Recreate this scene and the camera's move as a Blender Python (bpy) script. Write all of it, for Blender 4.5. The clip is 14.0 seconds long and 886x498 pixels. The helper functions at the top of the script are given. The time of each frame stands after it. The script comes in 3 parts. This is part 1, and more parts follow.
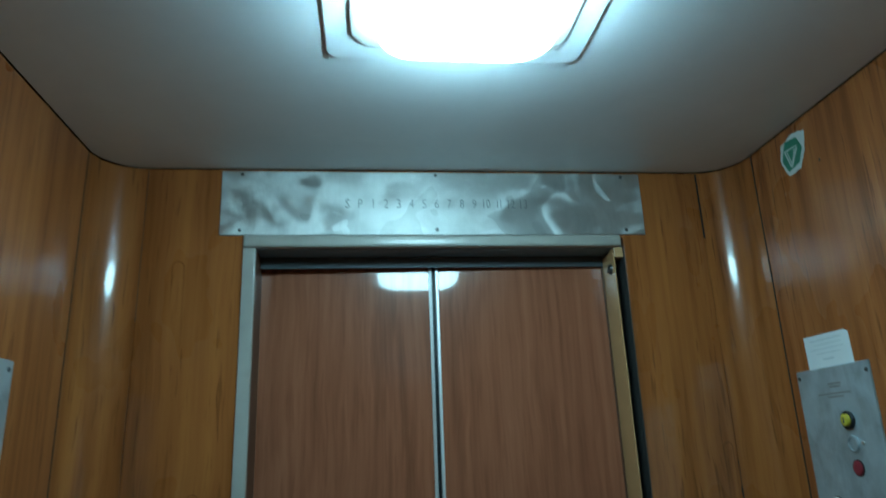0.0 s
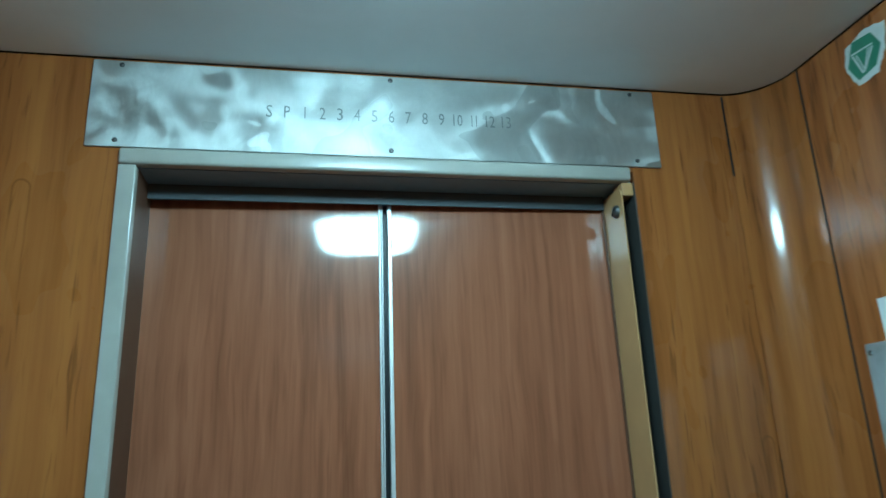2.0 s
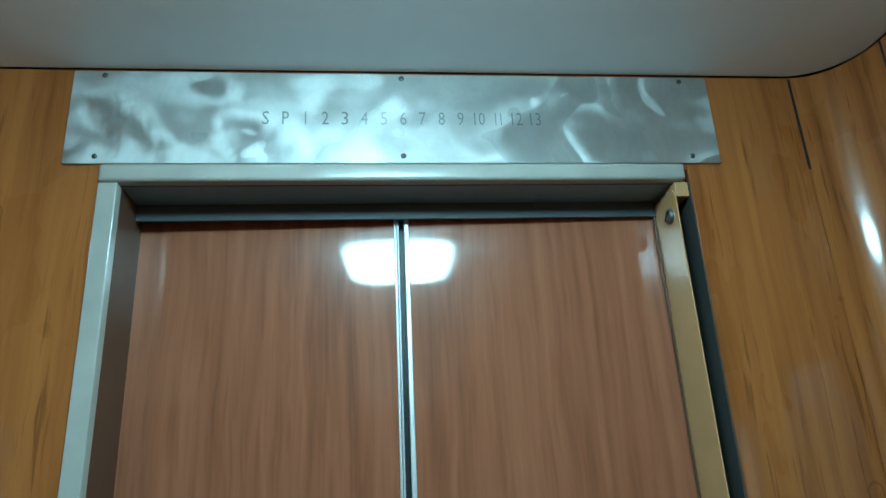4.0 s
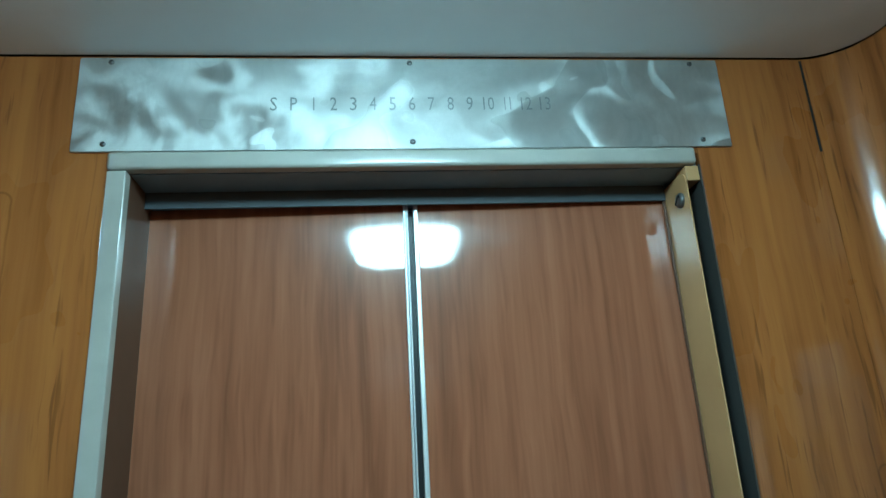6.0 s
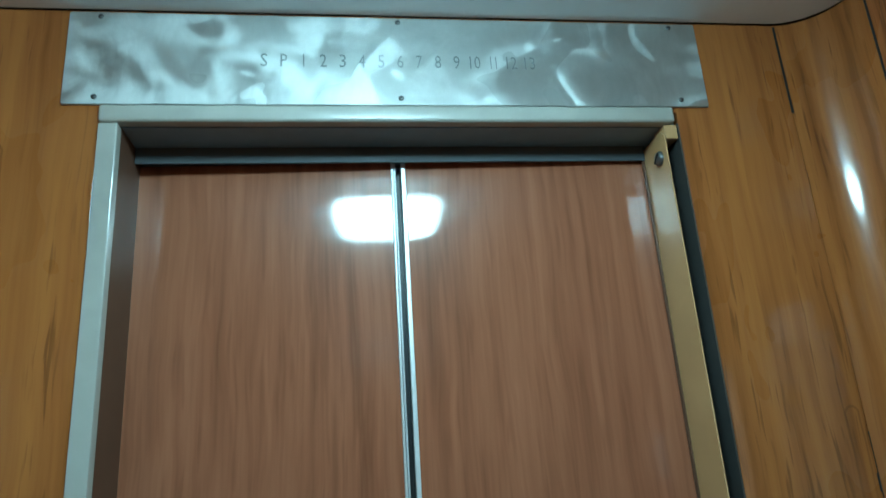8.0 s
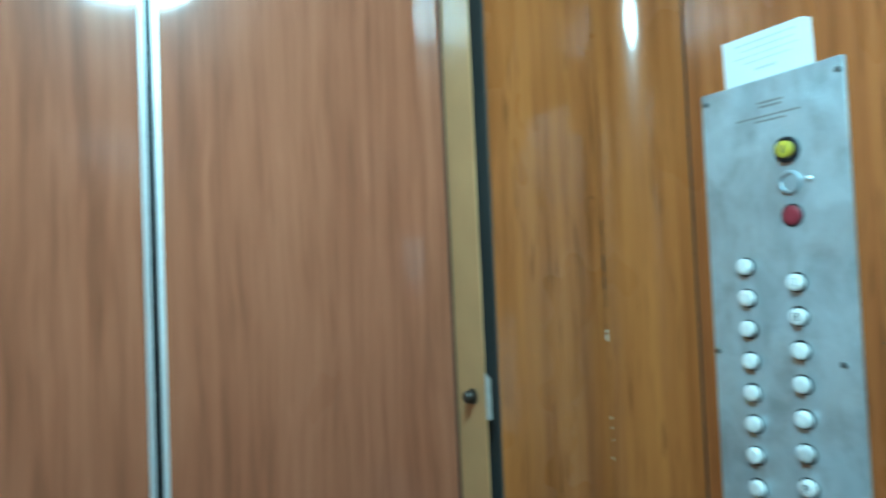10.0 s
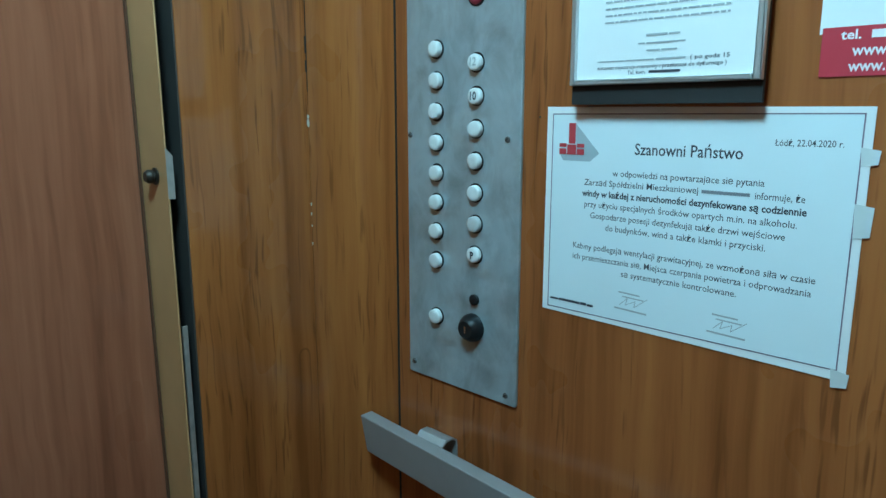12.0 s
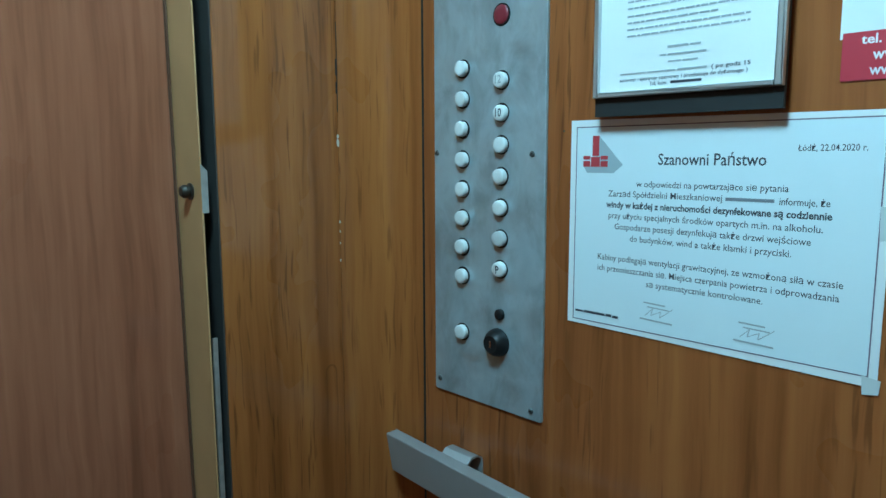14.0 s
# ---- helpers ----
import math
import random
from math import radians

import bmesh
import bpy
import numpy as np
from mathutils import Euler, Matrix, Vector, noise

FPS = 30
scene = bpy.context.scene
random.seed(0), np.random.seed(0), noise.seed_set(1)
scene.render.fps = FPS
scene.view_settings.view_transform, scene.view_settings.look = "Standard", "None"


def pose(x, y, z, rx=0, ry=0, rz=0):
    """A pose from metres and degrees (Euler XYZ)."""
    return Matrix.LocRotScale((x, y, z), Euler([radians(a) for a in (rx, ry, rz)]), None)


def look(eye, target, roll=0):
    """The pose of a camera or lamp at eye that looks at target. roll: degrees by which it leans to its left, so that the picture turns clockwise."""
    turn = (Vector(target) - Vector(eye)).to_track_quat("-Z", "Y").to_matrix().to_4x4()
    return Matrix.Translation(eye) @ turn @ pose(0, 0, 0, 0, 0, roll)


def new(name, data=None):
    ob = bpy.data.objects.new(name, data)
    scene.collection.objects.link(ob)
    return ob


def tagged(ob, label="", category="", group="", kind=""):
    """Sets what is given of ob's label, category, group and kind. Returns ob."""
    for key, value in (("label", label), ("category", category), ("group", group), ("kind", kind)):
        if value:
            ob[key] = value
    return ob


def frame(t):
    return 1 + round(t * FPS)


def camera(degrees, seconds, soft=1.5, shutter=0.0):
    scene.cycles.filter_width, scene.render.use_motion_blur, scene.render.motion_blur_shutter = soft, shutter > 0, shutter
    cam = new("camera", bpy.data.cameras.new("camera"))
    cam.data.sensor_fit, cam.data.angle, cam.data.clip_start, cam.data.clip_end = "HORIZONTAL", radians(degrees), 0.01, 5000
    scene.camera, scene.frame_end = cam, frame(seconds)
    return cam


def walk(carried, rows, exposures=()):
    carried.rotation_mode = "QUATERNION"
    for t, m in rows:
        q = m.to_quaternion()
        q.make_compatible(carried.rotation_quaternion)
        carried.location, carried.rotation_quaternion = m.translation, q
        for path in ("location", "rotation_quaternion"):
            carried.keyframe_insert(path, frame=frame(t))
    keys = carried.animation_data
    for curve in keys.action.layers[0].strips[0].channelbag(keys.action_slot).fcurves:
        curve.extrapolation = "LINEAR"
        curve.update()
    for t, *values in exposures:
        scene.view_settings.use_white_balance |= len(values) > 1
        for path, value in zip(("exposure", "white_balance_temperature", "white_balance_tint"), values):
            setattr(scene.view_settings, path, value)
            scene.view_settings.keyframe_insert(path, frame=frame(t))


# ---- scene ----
cam = camera(65.8, 14.0, soft=1.5, shutter=0.5)
PATH = [
    (0, (-0.131, -1.189, 1.669), (0.096, 0.714, 2.24), -2.2),
    (0.5, (-0.125, -1.157, 1.66), (0.173, 0.764, 2.131), -2.1),
    (1, (-0.034, -1.129, 1.672), (0.107, 0.812, 2.132), -1.7),
    (1.5, (0.001, -1.045, 1.66), (0.112, 0.889, 2.157), -1.9),
    (2, (-0.097, -0.859, 1.672), (0.266, 1.028, 2.226), -2.2),
    (2.5, (-0.073, -0.787, 1.687), (0.18, 1.091, 2.329), -2.5),
    (2.7, (-0.055, -0.771, 1.686), (0.162, 1.105, 2.343), -2.8),
    (4.8, (-0.037, -0.737, 1.687), (0.16, 1.143, 2.34), -2.9),
    (5, (-0.04, -0.74, 1.692), (0.153, 1.142, 2.34), -2.9),
    (5.5, (-0.045, -0.739, 1.692), (0.157, 1.154, 2.306), -2.7),
    (6, (-0.048, -0.738, 1.692), (0.153, 1.157, 2.298), -3.2),
    (6.5, (-0.049, -0.75, 1.689), (0.156, 1.14, 2.308), -3.1),
    (7, (-0.054, -0.749, 1.679), (0.183, 1.143, 2.284), -3.7),
    (7.2, (-0.055, -0.748, 1.677), (0.189, 1.144, 2.278), -3.9),
    (9.3, (-0.085, -0.702, 1.581), (0.393, 1.209, 1.925), -2.3),
    (9.5, (-0.079, -0.687, 1.609), (0.509, 1.215, 1.797), -2.9),
    (9.7, (-0.071, -0.669, 1.589), (0.642, 1.196, 1.711), -3.1),
    (10, (-0.067, -0.667, 1.582), (0.871, 1.098, 1.651), -2.4),
    (10.1, (-0.066, -0.678, 1.586), (0.954, 1.041, 1.661), -2.8),
    (10.2, (-0.054, -0.679, 1.59), (1.043, 0.993, 1.638), -2.0),
    (10.5, (-0.029, -0.707, 1.587), (1.238, 0.84, 1.622), -1.5),
    (11, (-0.009, -0.716, 1.563), (1.39, 0.702, 1.386), -1.4),
    (11.5, (0.002, -0.707, 1.52), (1.402, 0.659, 1.099), -1.2),
    (12, (0.014, -0.712, 1.502), (1.429, 0.649, 1.118), -0.0),
    (12.5, (0.012, -0.715, 1.489), (1.399, 0.683, 1.14), -0.6),
    (13, (0.007, -0.721, 1.481), (1.346, 0.735, 1.188), -0.6),
    (13.5, (0.004, -0.721, 1.477), (1.372, 0.711, 1.198), -0.2),
    (14, (0.007, -0.724, 1.476), (1.376, 0.71, 1.205), -0.2),
]
EXPOSURES = [
    (0.0, 0.28, 6500, 10), (0.5, 0.57, 6500, 14), (1.0, 0.71, 6400, 11), (1.5, 0.85, 6350, 10), (2.0, 1.07, 6480, 10), (2.7, 1.13, 6480, 9),
    (5.0, 1.14, 6630, 10), (7.2, 1.14, 6630, 10), (9.5, 1.76, 6450, 9), (10.0, 2.05, 6130, 6), (10.5, 1.60, 5820, 6),
    (11.0, 1.33, 6000, 8), (11.5, 1.46, 6330, 11), (12.0, 1.48, 6150, 9), (12.5, 1.49, 6050, 9), (14.0, 1.54, 6000, 8),
]
walk(cam, [(t, look(eye, target, roll)) for t, eye, target, roll in PATH], exposures=EXPOSURES)

# ---- world and lamp light ----
world = bpy.data.worlds.new("world")
scene.world = world
world.use_nodes = True
world.node_tree.nodes["Background"].inputs["Color"].default_value = (0.0, 0.0, 0.0, 1)
LAMP_COLOUR, LAMP_POWER = (0.47, 0.92, 1.09), 34.5


# ---- materials ----
class Mat:
    """A small builder round one Principled material."""

    def __init__(self, name, colour=(0.5, 0.5, 0.5), rough=0.5, metal=0.0, coat=0.0, spec=0.5):
        self.m = bpy.data.materials.new(name)
        self.m.use_nodes = True
        self.t = self.m.node_tree
        self.b = self.t.nodes["Principled BSDF"]
        self.set("Base Color", (*colour, 1)), self.set("Roughness", rough), self.set("Metallic", metal)
        self.set("Coat Weight", coat), self.set("Specular IOR Level", spec)
        self.set("Coat Roughness", 0.08)
        self.co = self.t.nodes.new("ShaderNodeTexCoord").outputs["Object"]

    def set(self, key, value):
        self.b.inputs[key].default_value = value

    def link(self, a, b):
        self.t.links.new(a, b)

    def at(self, scale, shift=(0, 0, 0), co=None):
        n = self.t.nodes.new("ShaderNodeMapping")
        n.inputs["Scale"].default_value, n.inputs["Location"].default_value = scale, shift
        self.link(co or self.co, n.inputs["Vector"])
        return n.outputs["Vector"]

    def noise(self, scale, detail=3.0, rough=0.5, dist=0.0, shift=(0, 0, 0), co=None):
        n = self.t.nodes.new("ShaderNodeTexNoise")
        n.inputs["Scale"].default_value = 1.0
        n.inputs["Detail"].default_value, n.inputs["Roughness"].default_value, n.inputs["Distortion"].default_value = detail, rough, dist
        self.link(self.at(scale, shift, co), n.inputs["Vector"])
        return n.outputs["Fac"]

    def math(self, op, a, b=0.0, c=0.0, clamp=False):
        n = self.t.nodes.new("ShaderNodeMath")
        n.operation, n.use_clamp = op, clamp
        for i, v in enumerate((a, b, c)):
            if isinstance(v, (int, float)):
                n.inputs[i].default_value = v
            else:
                self.link(v, n.inputs[i])
        return n.outputs[0]

    def ramp(self, fac, *stops):
        n = self.t.nodes.new("ShaderNodeValToRGB")
        el = n.color_ramp.elements
        while len(el) < len(stops):
            el.new(0.5)
        for e, (p, c) in zip(el, stops):
            e.position = p
            e.color = (*c, 1) if isinstance(c, tuple) else (c, c, c, 1)
        self.link(fac, n.inputs["Fac"])
        return n.outputs["Color"]

    def mix(self, fac, a, b, mode="MIX"):
        n = self.t.nodes.new("ShaderNodeMix")
        n.data_type, n.blend_type = "RGBA", mode
        for i, v in ((0, fac), (6, a), (7, b)):
            if isinstance(v, (int, float)):
                n.inputs[i].default_value = v
            elif isinstance(v, tuple):
                n.inputs[i].default_value = (*v, 1)
            else:
                self.link(v, n.inputs[i])
        return n.outputs[2]

    def bump(self, height, strength=0.1, distance=0.001):
        n = self.t.nodes.new("ShaderNodeBump")
        n.inputs["Strength"].default_value, n.inputs["Distance"].default_value = strength, distance
        self.link(height, n.inputs["Height"])
        self.link(n.outputs["Normal"], self.b.inputs["Normal"])

    def colour(self, socket):
        self.link(socket, self.b.inputs["Base Color"])

    def rough(self, socket):
        self.link(socket, self.b.inputs["Roughness"])


def wood(name, light, mid, dark, fleck, rough, line=(75, 2.6), mix=(0.70, 0.10, 0.35), pores=(230, 15, 0.57, 0.65), streak=0.5, shift=(0, 0, 0), loops=(), coat=0.9, coat_rough=0.085, grooves=0.0, spec=0.25):
    """Printed wood laminate with upright, slightly wandering grain: broad bands, streaks, fine fibre, dark pores, dull smears."""
    m = Mat(name, mid, rough, coat=coat, spec=spec)
    drift = m.t.nodes.new("ShaderNodeTexNoise")
    drift.inputs["Scale"].default_value, drift.inputs["Detail"].default_value = 1.0, 2.0
    m.link(m.at((9, 9, 5.5), shift), drift.inputs["Vector"])
    bend = m.t.nodes.new("ShaderNodeVectorMath")
    bend.operation = "MULTIPLY_ADD"
    bend.inputs[1].default_value = (0.016, 0.016, 0.0)
    m.link(drift.outputs["Color"], bend.inputs[0]), m.link(m.co, bend.inputs[2])
    co = bend.outputs[0]
    lines = m.noise((line[0], line[0], line[1]), 2.5, 0.55, 0.3, shift, co)
    broad = m.noise((19, 19, 0.9), 2.0, 0.5, 0.3, shift, co)
    fibre = m.noise((330, 330, 9.0), 3.0, 0.65, 0.0, shift, co)
    v = m.math("MULTIPLY_ADD", lines, mix[0], m.math("MULTIPLY_ADD", fibre, mix[1], m.math("MULTIPLY_ADD", broad, mix[2], 0.5 - sum(mix) / 2)))
    base = m.ramp(v, (0.34, dark), (0.50, mid), (0.66, light))
    marks = m.noise((pores[0], pores[0], pores[1]), 1.5, 0.5, 0.2, (3.1, 1.7, 0.4), co)
    where = m.noise((24, 24, 2.2), 2.0, 0.5, 0.0, (8.0, 2.0, 5.0), co)
    thin = m.math("MULTIPLY", m.ramp(marks, (pores[2], 0.0), (pores[3], 1.0)), m.ramp(where, (0.40, 0.10 * streak), (0.58, streak)))
    base = m.mix(thin, base, fleck)
    if loops:
        xyz = m.t.nodes.new("ShaderNodeSeparateXYZ")
        wob = m.t.nodes.new("ShaderNodeTexNoise")
        wob.inputs["Scale"].default_value = 22.0
        sway = m.t.nodes.new("ShaderNodeVectorMath")
        sway.operation = "MULTIPLY_ADD"
        sway.inputs[1].default_value = (0.004, 0.0, 0.010)
        m.link(m.co, wob.inputs["Vector"]), m.link(wob.outputs["Color"], sway.inputs[0]), m.link(m.co, sway.inputs[2])
        m.link(sway.outputs[0], xyz.inputs[0])
    for x0, z0, rx, rz in loops:
        u = m.math("SUBTRACT", xyz.outputs["X"], x0 + 0.002)
        fall = m.math("SUBTRACT", xyz.outputs["Z"], z0 + 0.005 - rx)
        w = m.math("MAXIMUM", fall, 0.0)
        d = m.math("ABSOLUTE", m.math("SUBTRACT", m.math("SQRT", m.math("ADD", m.math("MULTIPLY", u, u), m.math("MULTIPLY", w, w))), rx))
        edge = m.ramp(m.math("MULTIPLY", d, 100.0), (0.05, 1.0), (0.20, 0.0))
        base = m.mix(m.math("MULTIPLY", edge, m.ramp(m.math("MULTIPLY_ADD", fall, 1.0 / rz, 1.0), (0.0, 0.0), (0.8, 0.45))), base, fleck)
    tint = m.noise((2.2, 2.2, 1.3), 3.0, 0.5, 0.0, (1.0, 4.0, 2.0))
    base = m.mix(m.ramp(tint, (0.35, 0.0), (0.75, 0.30)), base, mid)
    m.colour(base)
    smear = m.noise((6, 6, 4), 3.0, 0.5, 0.3, (5, 5, 5))
    m.rough(m.math("MULTIPLY_ADD", smear, 0.22, rough - 0.10))
    haze = m.noise((11, 11, 7), 3.0, 0.6, 0.6, (2, 7, 3))
    m.link(m.ramp(haze, (0.38, coat_rough * 0.8), (0.72, coat_rough * 1.7)), m.b.inputs["Coat Roughness"])
    m.bump(m.math("MULTIPLY_ADD", fibre, 0.5, m.math("MULTIPLY", m.noise((4, 4, 2.0), 1.0), 2.0)), 0.10, 0.0012)
    if grooves:
        # upright grain in the lacquer draws reflections out sideways
        n = m.t.nodes.new("ShaderNodeBump")
        n.inputs["Strength"].default_value, n.inputs["Distance"].default_value = 1.0, grooves
        m.link(m.noise((420, 420, 5.0), 2.0, 0.6, 0.0, (1, 1, 1)), n.inputs["Height"])
        m.link(n.outputs["Normal"], m.b.inputs["Coat Normal"])
    return m.m


def plain(name, colour, rough=0.5, metal=0.0, coat=0.0, vary=0.12, size=40.0, bump=0.0, spec=0.5):
    """Paint, plastic or paper with faint unevenness at two scales."""
    m = Mat(name, colour, rough, metal, coat, spec)
    a, b = m.noise((size, size, size), 3.0), m.noise((size * 0.12,) * 3, 3.0, 0.6, 0.8)
    f = m.math("MULTIPLY_ADD", a, 0.4, m.math("MULTIPLY", b, 0.6))
    lo, hi = tuple(c * (1 - vary) for c in colour), tuple(min(1, c * (1 + vary)) for c in colour)
    m.colour(m.ramp(f, (0.3, lo), (0.7, hi)))
    m.rough(m.math("MULTIPLY_ADD", b, 0.2, rough - 0.1, clamp=True))
    if bump:
        m.bump(a, bump, 0.0006)
    return m.m


def swirled_metal(name, colour, rough, scale, facet, metal, crisp, dull=0.0):
    """Sheet steel rubbed with an abrasive pad: overlapping strokes, each of which catches the lamp at its own angle."""
    m = Mat(name, colour, rough, metal)
    warp = m.t.nodes.new("ShaderNodeTexNoise")
    warp.inputs["Scale"].default_value, warp.inputs["Detail"].default_value = scale * 0.6, 2.5
    m.link(m.co, warp.inputs["Vector"])
    add = m.t.nodes.new("ShaderNodeVectorMath")
    add.operation = "MULTIPLY_ADD"
    add.inputs[1].default_value = (1.3 / scale,) * 3
    m.link(warp.outputs["Color"], add.inputs[0]), m.link(m.co, add.inputs[2])
    co = add.outputs[0]

    hair = m.noise((90, 90, 800), 2.0, 0.6, 0.0, co=co)
    cloud = m.noise((scale * 0.9, scale * 0.9, scale * 1.3), 4.0, 0.55, 1.8, (2, 3, 4))
    brush = m.noise((scale * 6.0, scale * 6.0, scale * 1.2), 3.0, 0.6, 0.6, (6, 1, 2), co)
    other = m.noise((scale * 0.8, scale * 0.8, scale * 1.1), 3.0, 0.5, 1.2, (7, 9, 1))

    if crisp:
        # rubbed strokes: the direction of the scratches changes from stroke to stroke, with a sharp rim on one side
        def sweep(shift, turns, size):
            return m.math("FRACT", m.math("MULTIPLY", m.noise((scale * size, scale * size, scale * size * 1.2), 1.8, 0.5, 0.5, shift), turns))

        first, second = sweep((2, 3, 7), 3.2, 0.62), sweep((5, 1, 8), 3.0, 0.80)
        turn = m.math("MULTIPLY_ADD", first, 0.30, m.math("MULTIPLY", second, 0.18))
        painted_sheen = m.math("MULTIPLY_ADD", first, 0.42, m.math("MULTIPLY_ADD", second, 0.18, m.math("MULTIPLY_ADD", cloud, 0.25, m.math("MULTIPLY", brush, 0.40))))
        turn = m.math("MULTIPLY_ADD", brush, 0.22, m.math("MULTIPLY_ADD", cloud, 0.10, turn))
        along = m.t.nodes.new("ShaderNodeTangent")
        along.direction_type, along.axis = "RADIAL", "Z"
        m.link(along.outputs["Tangent"], m.b.inputs["Tangent"])
        m.link(turn, m.b.inputs["Anisotropic Rotation"])
        m.set("Anisotropic", 0.60)
    lean = m.math("MULTIPLY_ADD", m.math("SUBTRACT", cloud, 0.5), 1.4, m.math("MULTIPLY", m.math("SUBTRACT", brush, 0.5), 0.5))
    side = m.math("MULTIPLY_ADD", m.math("SUBTRACT", other, 0.5), 2.4, m.math("MULTIPLY", m.math("SUBTRACT", brush, 0.5), 0.6))
    vec = m.t.nodes.new("ShaderNodeCombineXYZ")
    m.link(m.math("MULTIPLY", side, facet), vec.inputs["X"])
    m.link(m.math("MULTIPLY", side, facet), vec.inputs["Y"])
    m.link(m.math("MULTIPLY", lean, facet), vec.inputs["Z"])
    geo = m.t.nodes.new("ShaderNodeNewGeometry")
    tilt = m.t.nodes.new("ShaderNodeVectorMath")
    tilt.operation = "ADD"
    m.link(geo.outputs["Normal"], tilt.inputs[0]), m.link(vec.outputs["Vector"], tilt.inputs[1])
    unit = m.t.nodes.new("ShaderNodeVectorMath")
    unit.operation = "NORMALIZE"
    m.link(tilt.outputs[0], unit.inputs[0])
    m.link(unit.outputs[0], m.b.inputs["Normal"])
    m.rough(m.math("MULTIPLY_ADD", cloud, 0.14, m.math("MULTIPLY_ADD", hair, 0.10, rough - 0.12), clamp=True))
    stain = m.noise((26, 26, 15), 5.0, 0.62, 0.5)
    # the strokes' bright and dull sheen is also painted into the base colour
    bare = m.mix(m.ramp(painted_sheen, (0.15, 0.0), (0.85, 1.0)), tuple(c * 0.76 for c in colour), tuple(c * 1.12 for c in colour)) if crisp else colour
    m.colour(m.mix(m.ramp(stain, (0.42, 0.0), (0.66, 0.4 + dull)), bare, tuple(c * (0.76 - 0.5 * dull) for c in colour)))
    return m.m


WALL_WOOD = wood("wall_laminate", (0.432, 0.147, 0.039), (0.343, 0.107, 0.028), (0.220, 0.062, 0.015), (0.075, 0.021, 0.007), 0.28, (58, 1.9), (0.55, 0.12, 0.55), (225, 12, 0.58, 0.69), 0.60, coat=0.75, coat_rough=0.075, spec=0.15, loops=((0.501, 1.668, 0.0085, 0.15), (-0.452, 2.005, 0.0100, 0.10), (-0.405, 1.62, 0.0090, 0.12), (0.497, 1.205, 0.0080, 0.12)))
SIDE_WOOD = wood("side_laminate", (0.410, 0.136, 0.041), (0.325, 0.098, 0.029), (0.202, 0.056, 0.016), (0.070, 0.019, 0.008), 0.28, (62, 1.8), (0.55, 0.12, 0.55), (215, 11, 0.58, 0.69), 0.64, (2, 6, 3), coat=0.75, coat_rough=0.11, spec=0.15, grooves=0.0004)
DOOR_WOOD = wood("door_laminate", (0.370, 0.130, 0.070), (0.300, 0.100, 0.052), (0.195, 0.060, 0.030), (0.150, 0.044, 0.021), 0.30, (84, 3.8), (0.56, 0.06, 0.36), (120, 8, 0.56, 0.72), 0.40, (4, 2, 1), coat_rough=0.062, spec=0.10)
JAMB_WOOD = plain("dark_brown_paint", (0.11, 0.050, 0.030), 0.45, spec=0.25)
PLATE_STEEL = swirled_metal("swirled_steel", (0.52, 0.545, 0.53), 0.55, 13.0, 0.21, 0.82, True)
PANEL_STEEL = swirled_metal("brushed_panel_steel", (0.50, 0.61, 0.66), 0.36, 16.0, 0.40, 0.55, False, 0.32)
ceil_m = Mat("grey_ceiling_paint", (0.78, 0.78, 0.76), 0.33, spec=0.6)
ceil_m.colour(ceil_m.ramp(ceil_m.noise((9, 9, 9), 4.0, 0.6, 0.5), (0.3, (0.75, 0.80, 0.83)), (0.7, (0.80, 0.85, 0.88))))
ceil_m.bump(ceil_m.noise((140, 140, 140), 2.0), 0.05, 0.0005)
CEILING_PAINT = ceil_m.m
LAMP_WHITE = plain("lamp_white_plastic", (0.78, 0.78, 0.76), 0.4, vary=0.03)
FRAME_PAINT = plain("pale_grey_enamel", (0.36, 0.355, 0.315), 0.34, coat=0.25, vary=0.14, size=30)
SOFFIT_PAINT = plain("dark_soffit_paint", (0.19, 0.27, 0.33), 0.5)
TAN_PAINT = plain("tan_enamel", (0.50, 0.277, 0.125), 0.33, coat=0.2, vary=0.12, size=22, bump=0.04)
BLACK = plain("black_void", (0.012, 0.012, 0.012), 0.7)
GAP_PAINT = plain("dark_slot_paint", (0.036, 0.034, 0.031), 0.6)
HEAD_SHADE = plain("head_shade_colour", (0.060, 0.072, 0.080), 0.6)
RUBBER = plain("black_rubber", (0.012, 0.013, 0.014), 0.42, spec=0.3)
ALUMINIUM = plain("brushed_aluminium", (0.60, 0.62, 0.62), 0.34, 0.7, vary=0.08, size=60)
EDGE_ALU = plain("door_edge_aluminium", (0.72, 0.75, 0.75), 0.42, 0.55, vary=0.10, size=50)
RAIL_ALU = plain("matt_rail_aluminium", (0.40, 0.395, 0.395), 0.36, 0.4, vary=0.06, size=50)
SCREW = plain("dark_screw_steel", (0.16, 0.17, 0.17), 0.4, 0.8)
BRONZE = plain("dark_bronze", (0.045, 0.036, 0.028), 0.4, 0.5)
BRIGHT_STEEL = plain("bright_steel", (0.62, 0.62, 0.60), 0.25, 1.0)
WORN_METAL = plain("worn_bare_metal", (0.50, 0.49, 0.45), 0.45, 0.7, vary=0.3, size=90, bump=0.2)
PAPER = plain("white_paper", (0.80, 0.82, 0.82), 0.35, coat=0.25, vary=0.02, size=20)
NOTICE_TINT = plain("pale_blue_print", (0.72, 0.81, 0.84), 0.32, coat=0.35, vary=0.02, size=20)
FRAMED_PAPER = plain("framed_paper", (0.82, 0.84, 0.84), 0.25, coat=0.4, vary=0.02, size=20)
TORN_PAPER = plain("torn_label_paper", (0.55, 0.58, 0.56), 0.6, vary=0.15, size=60)
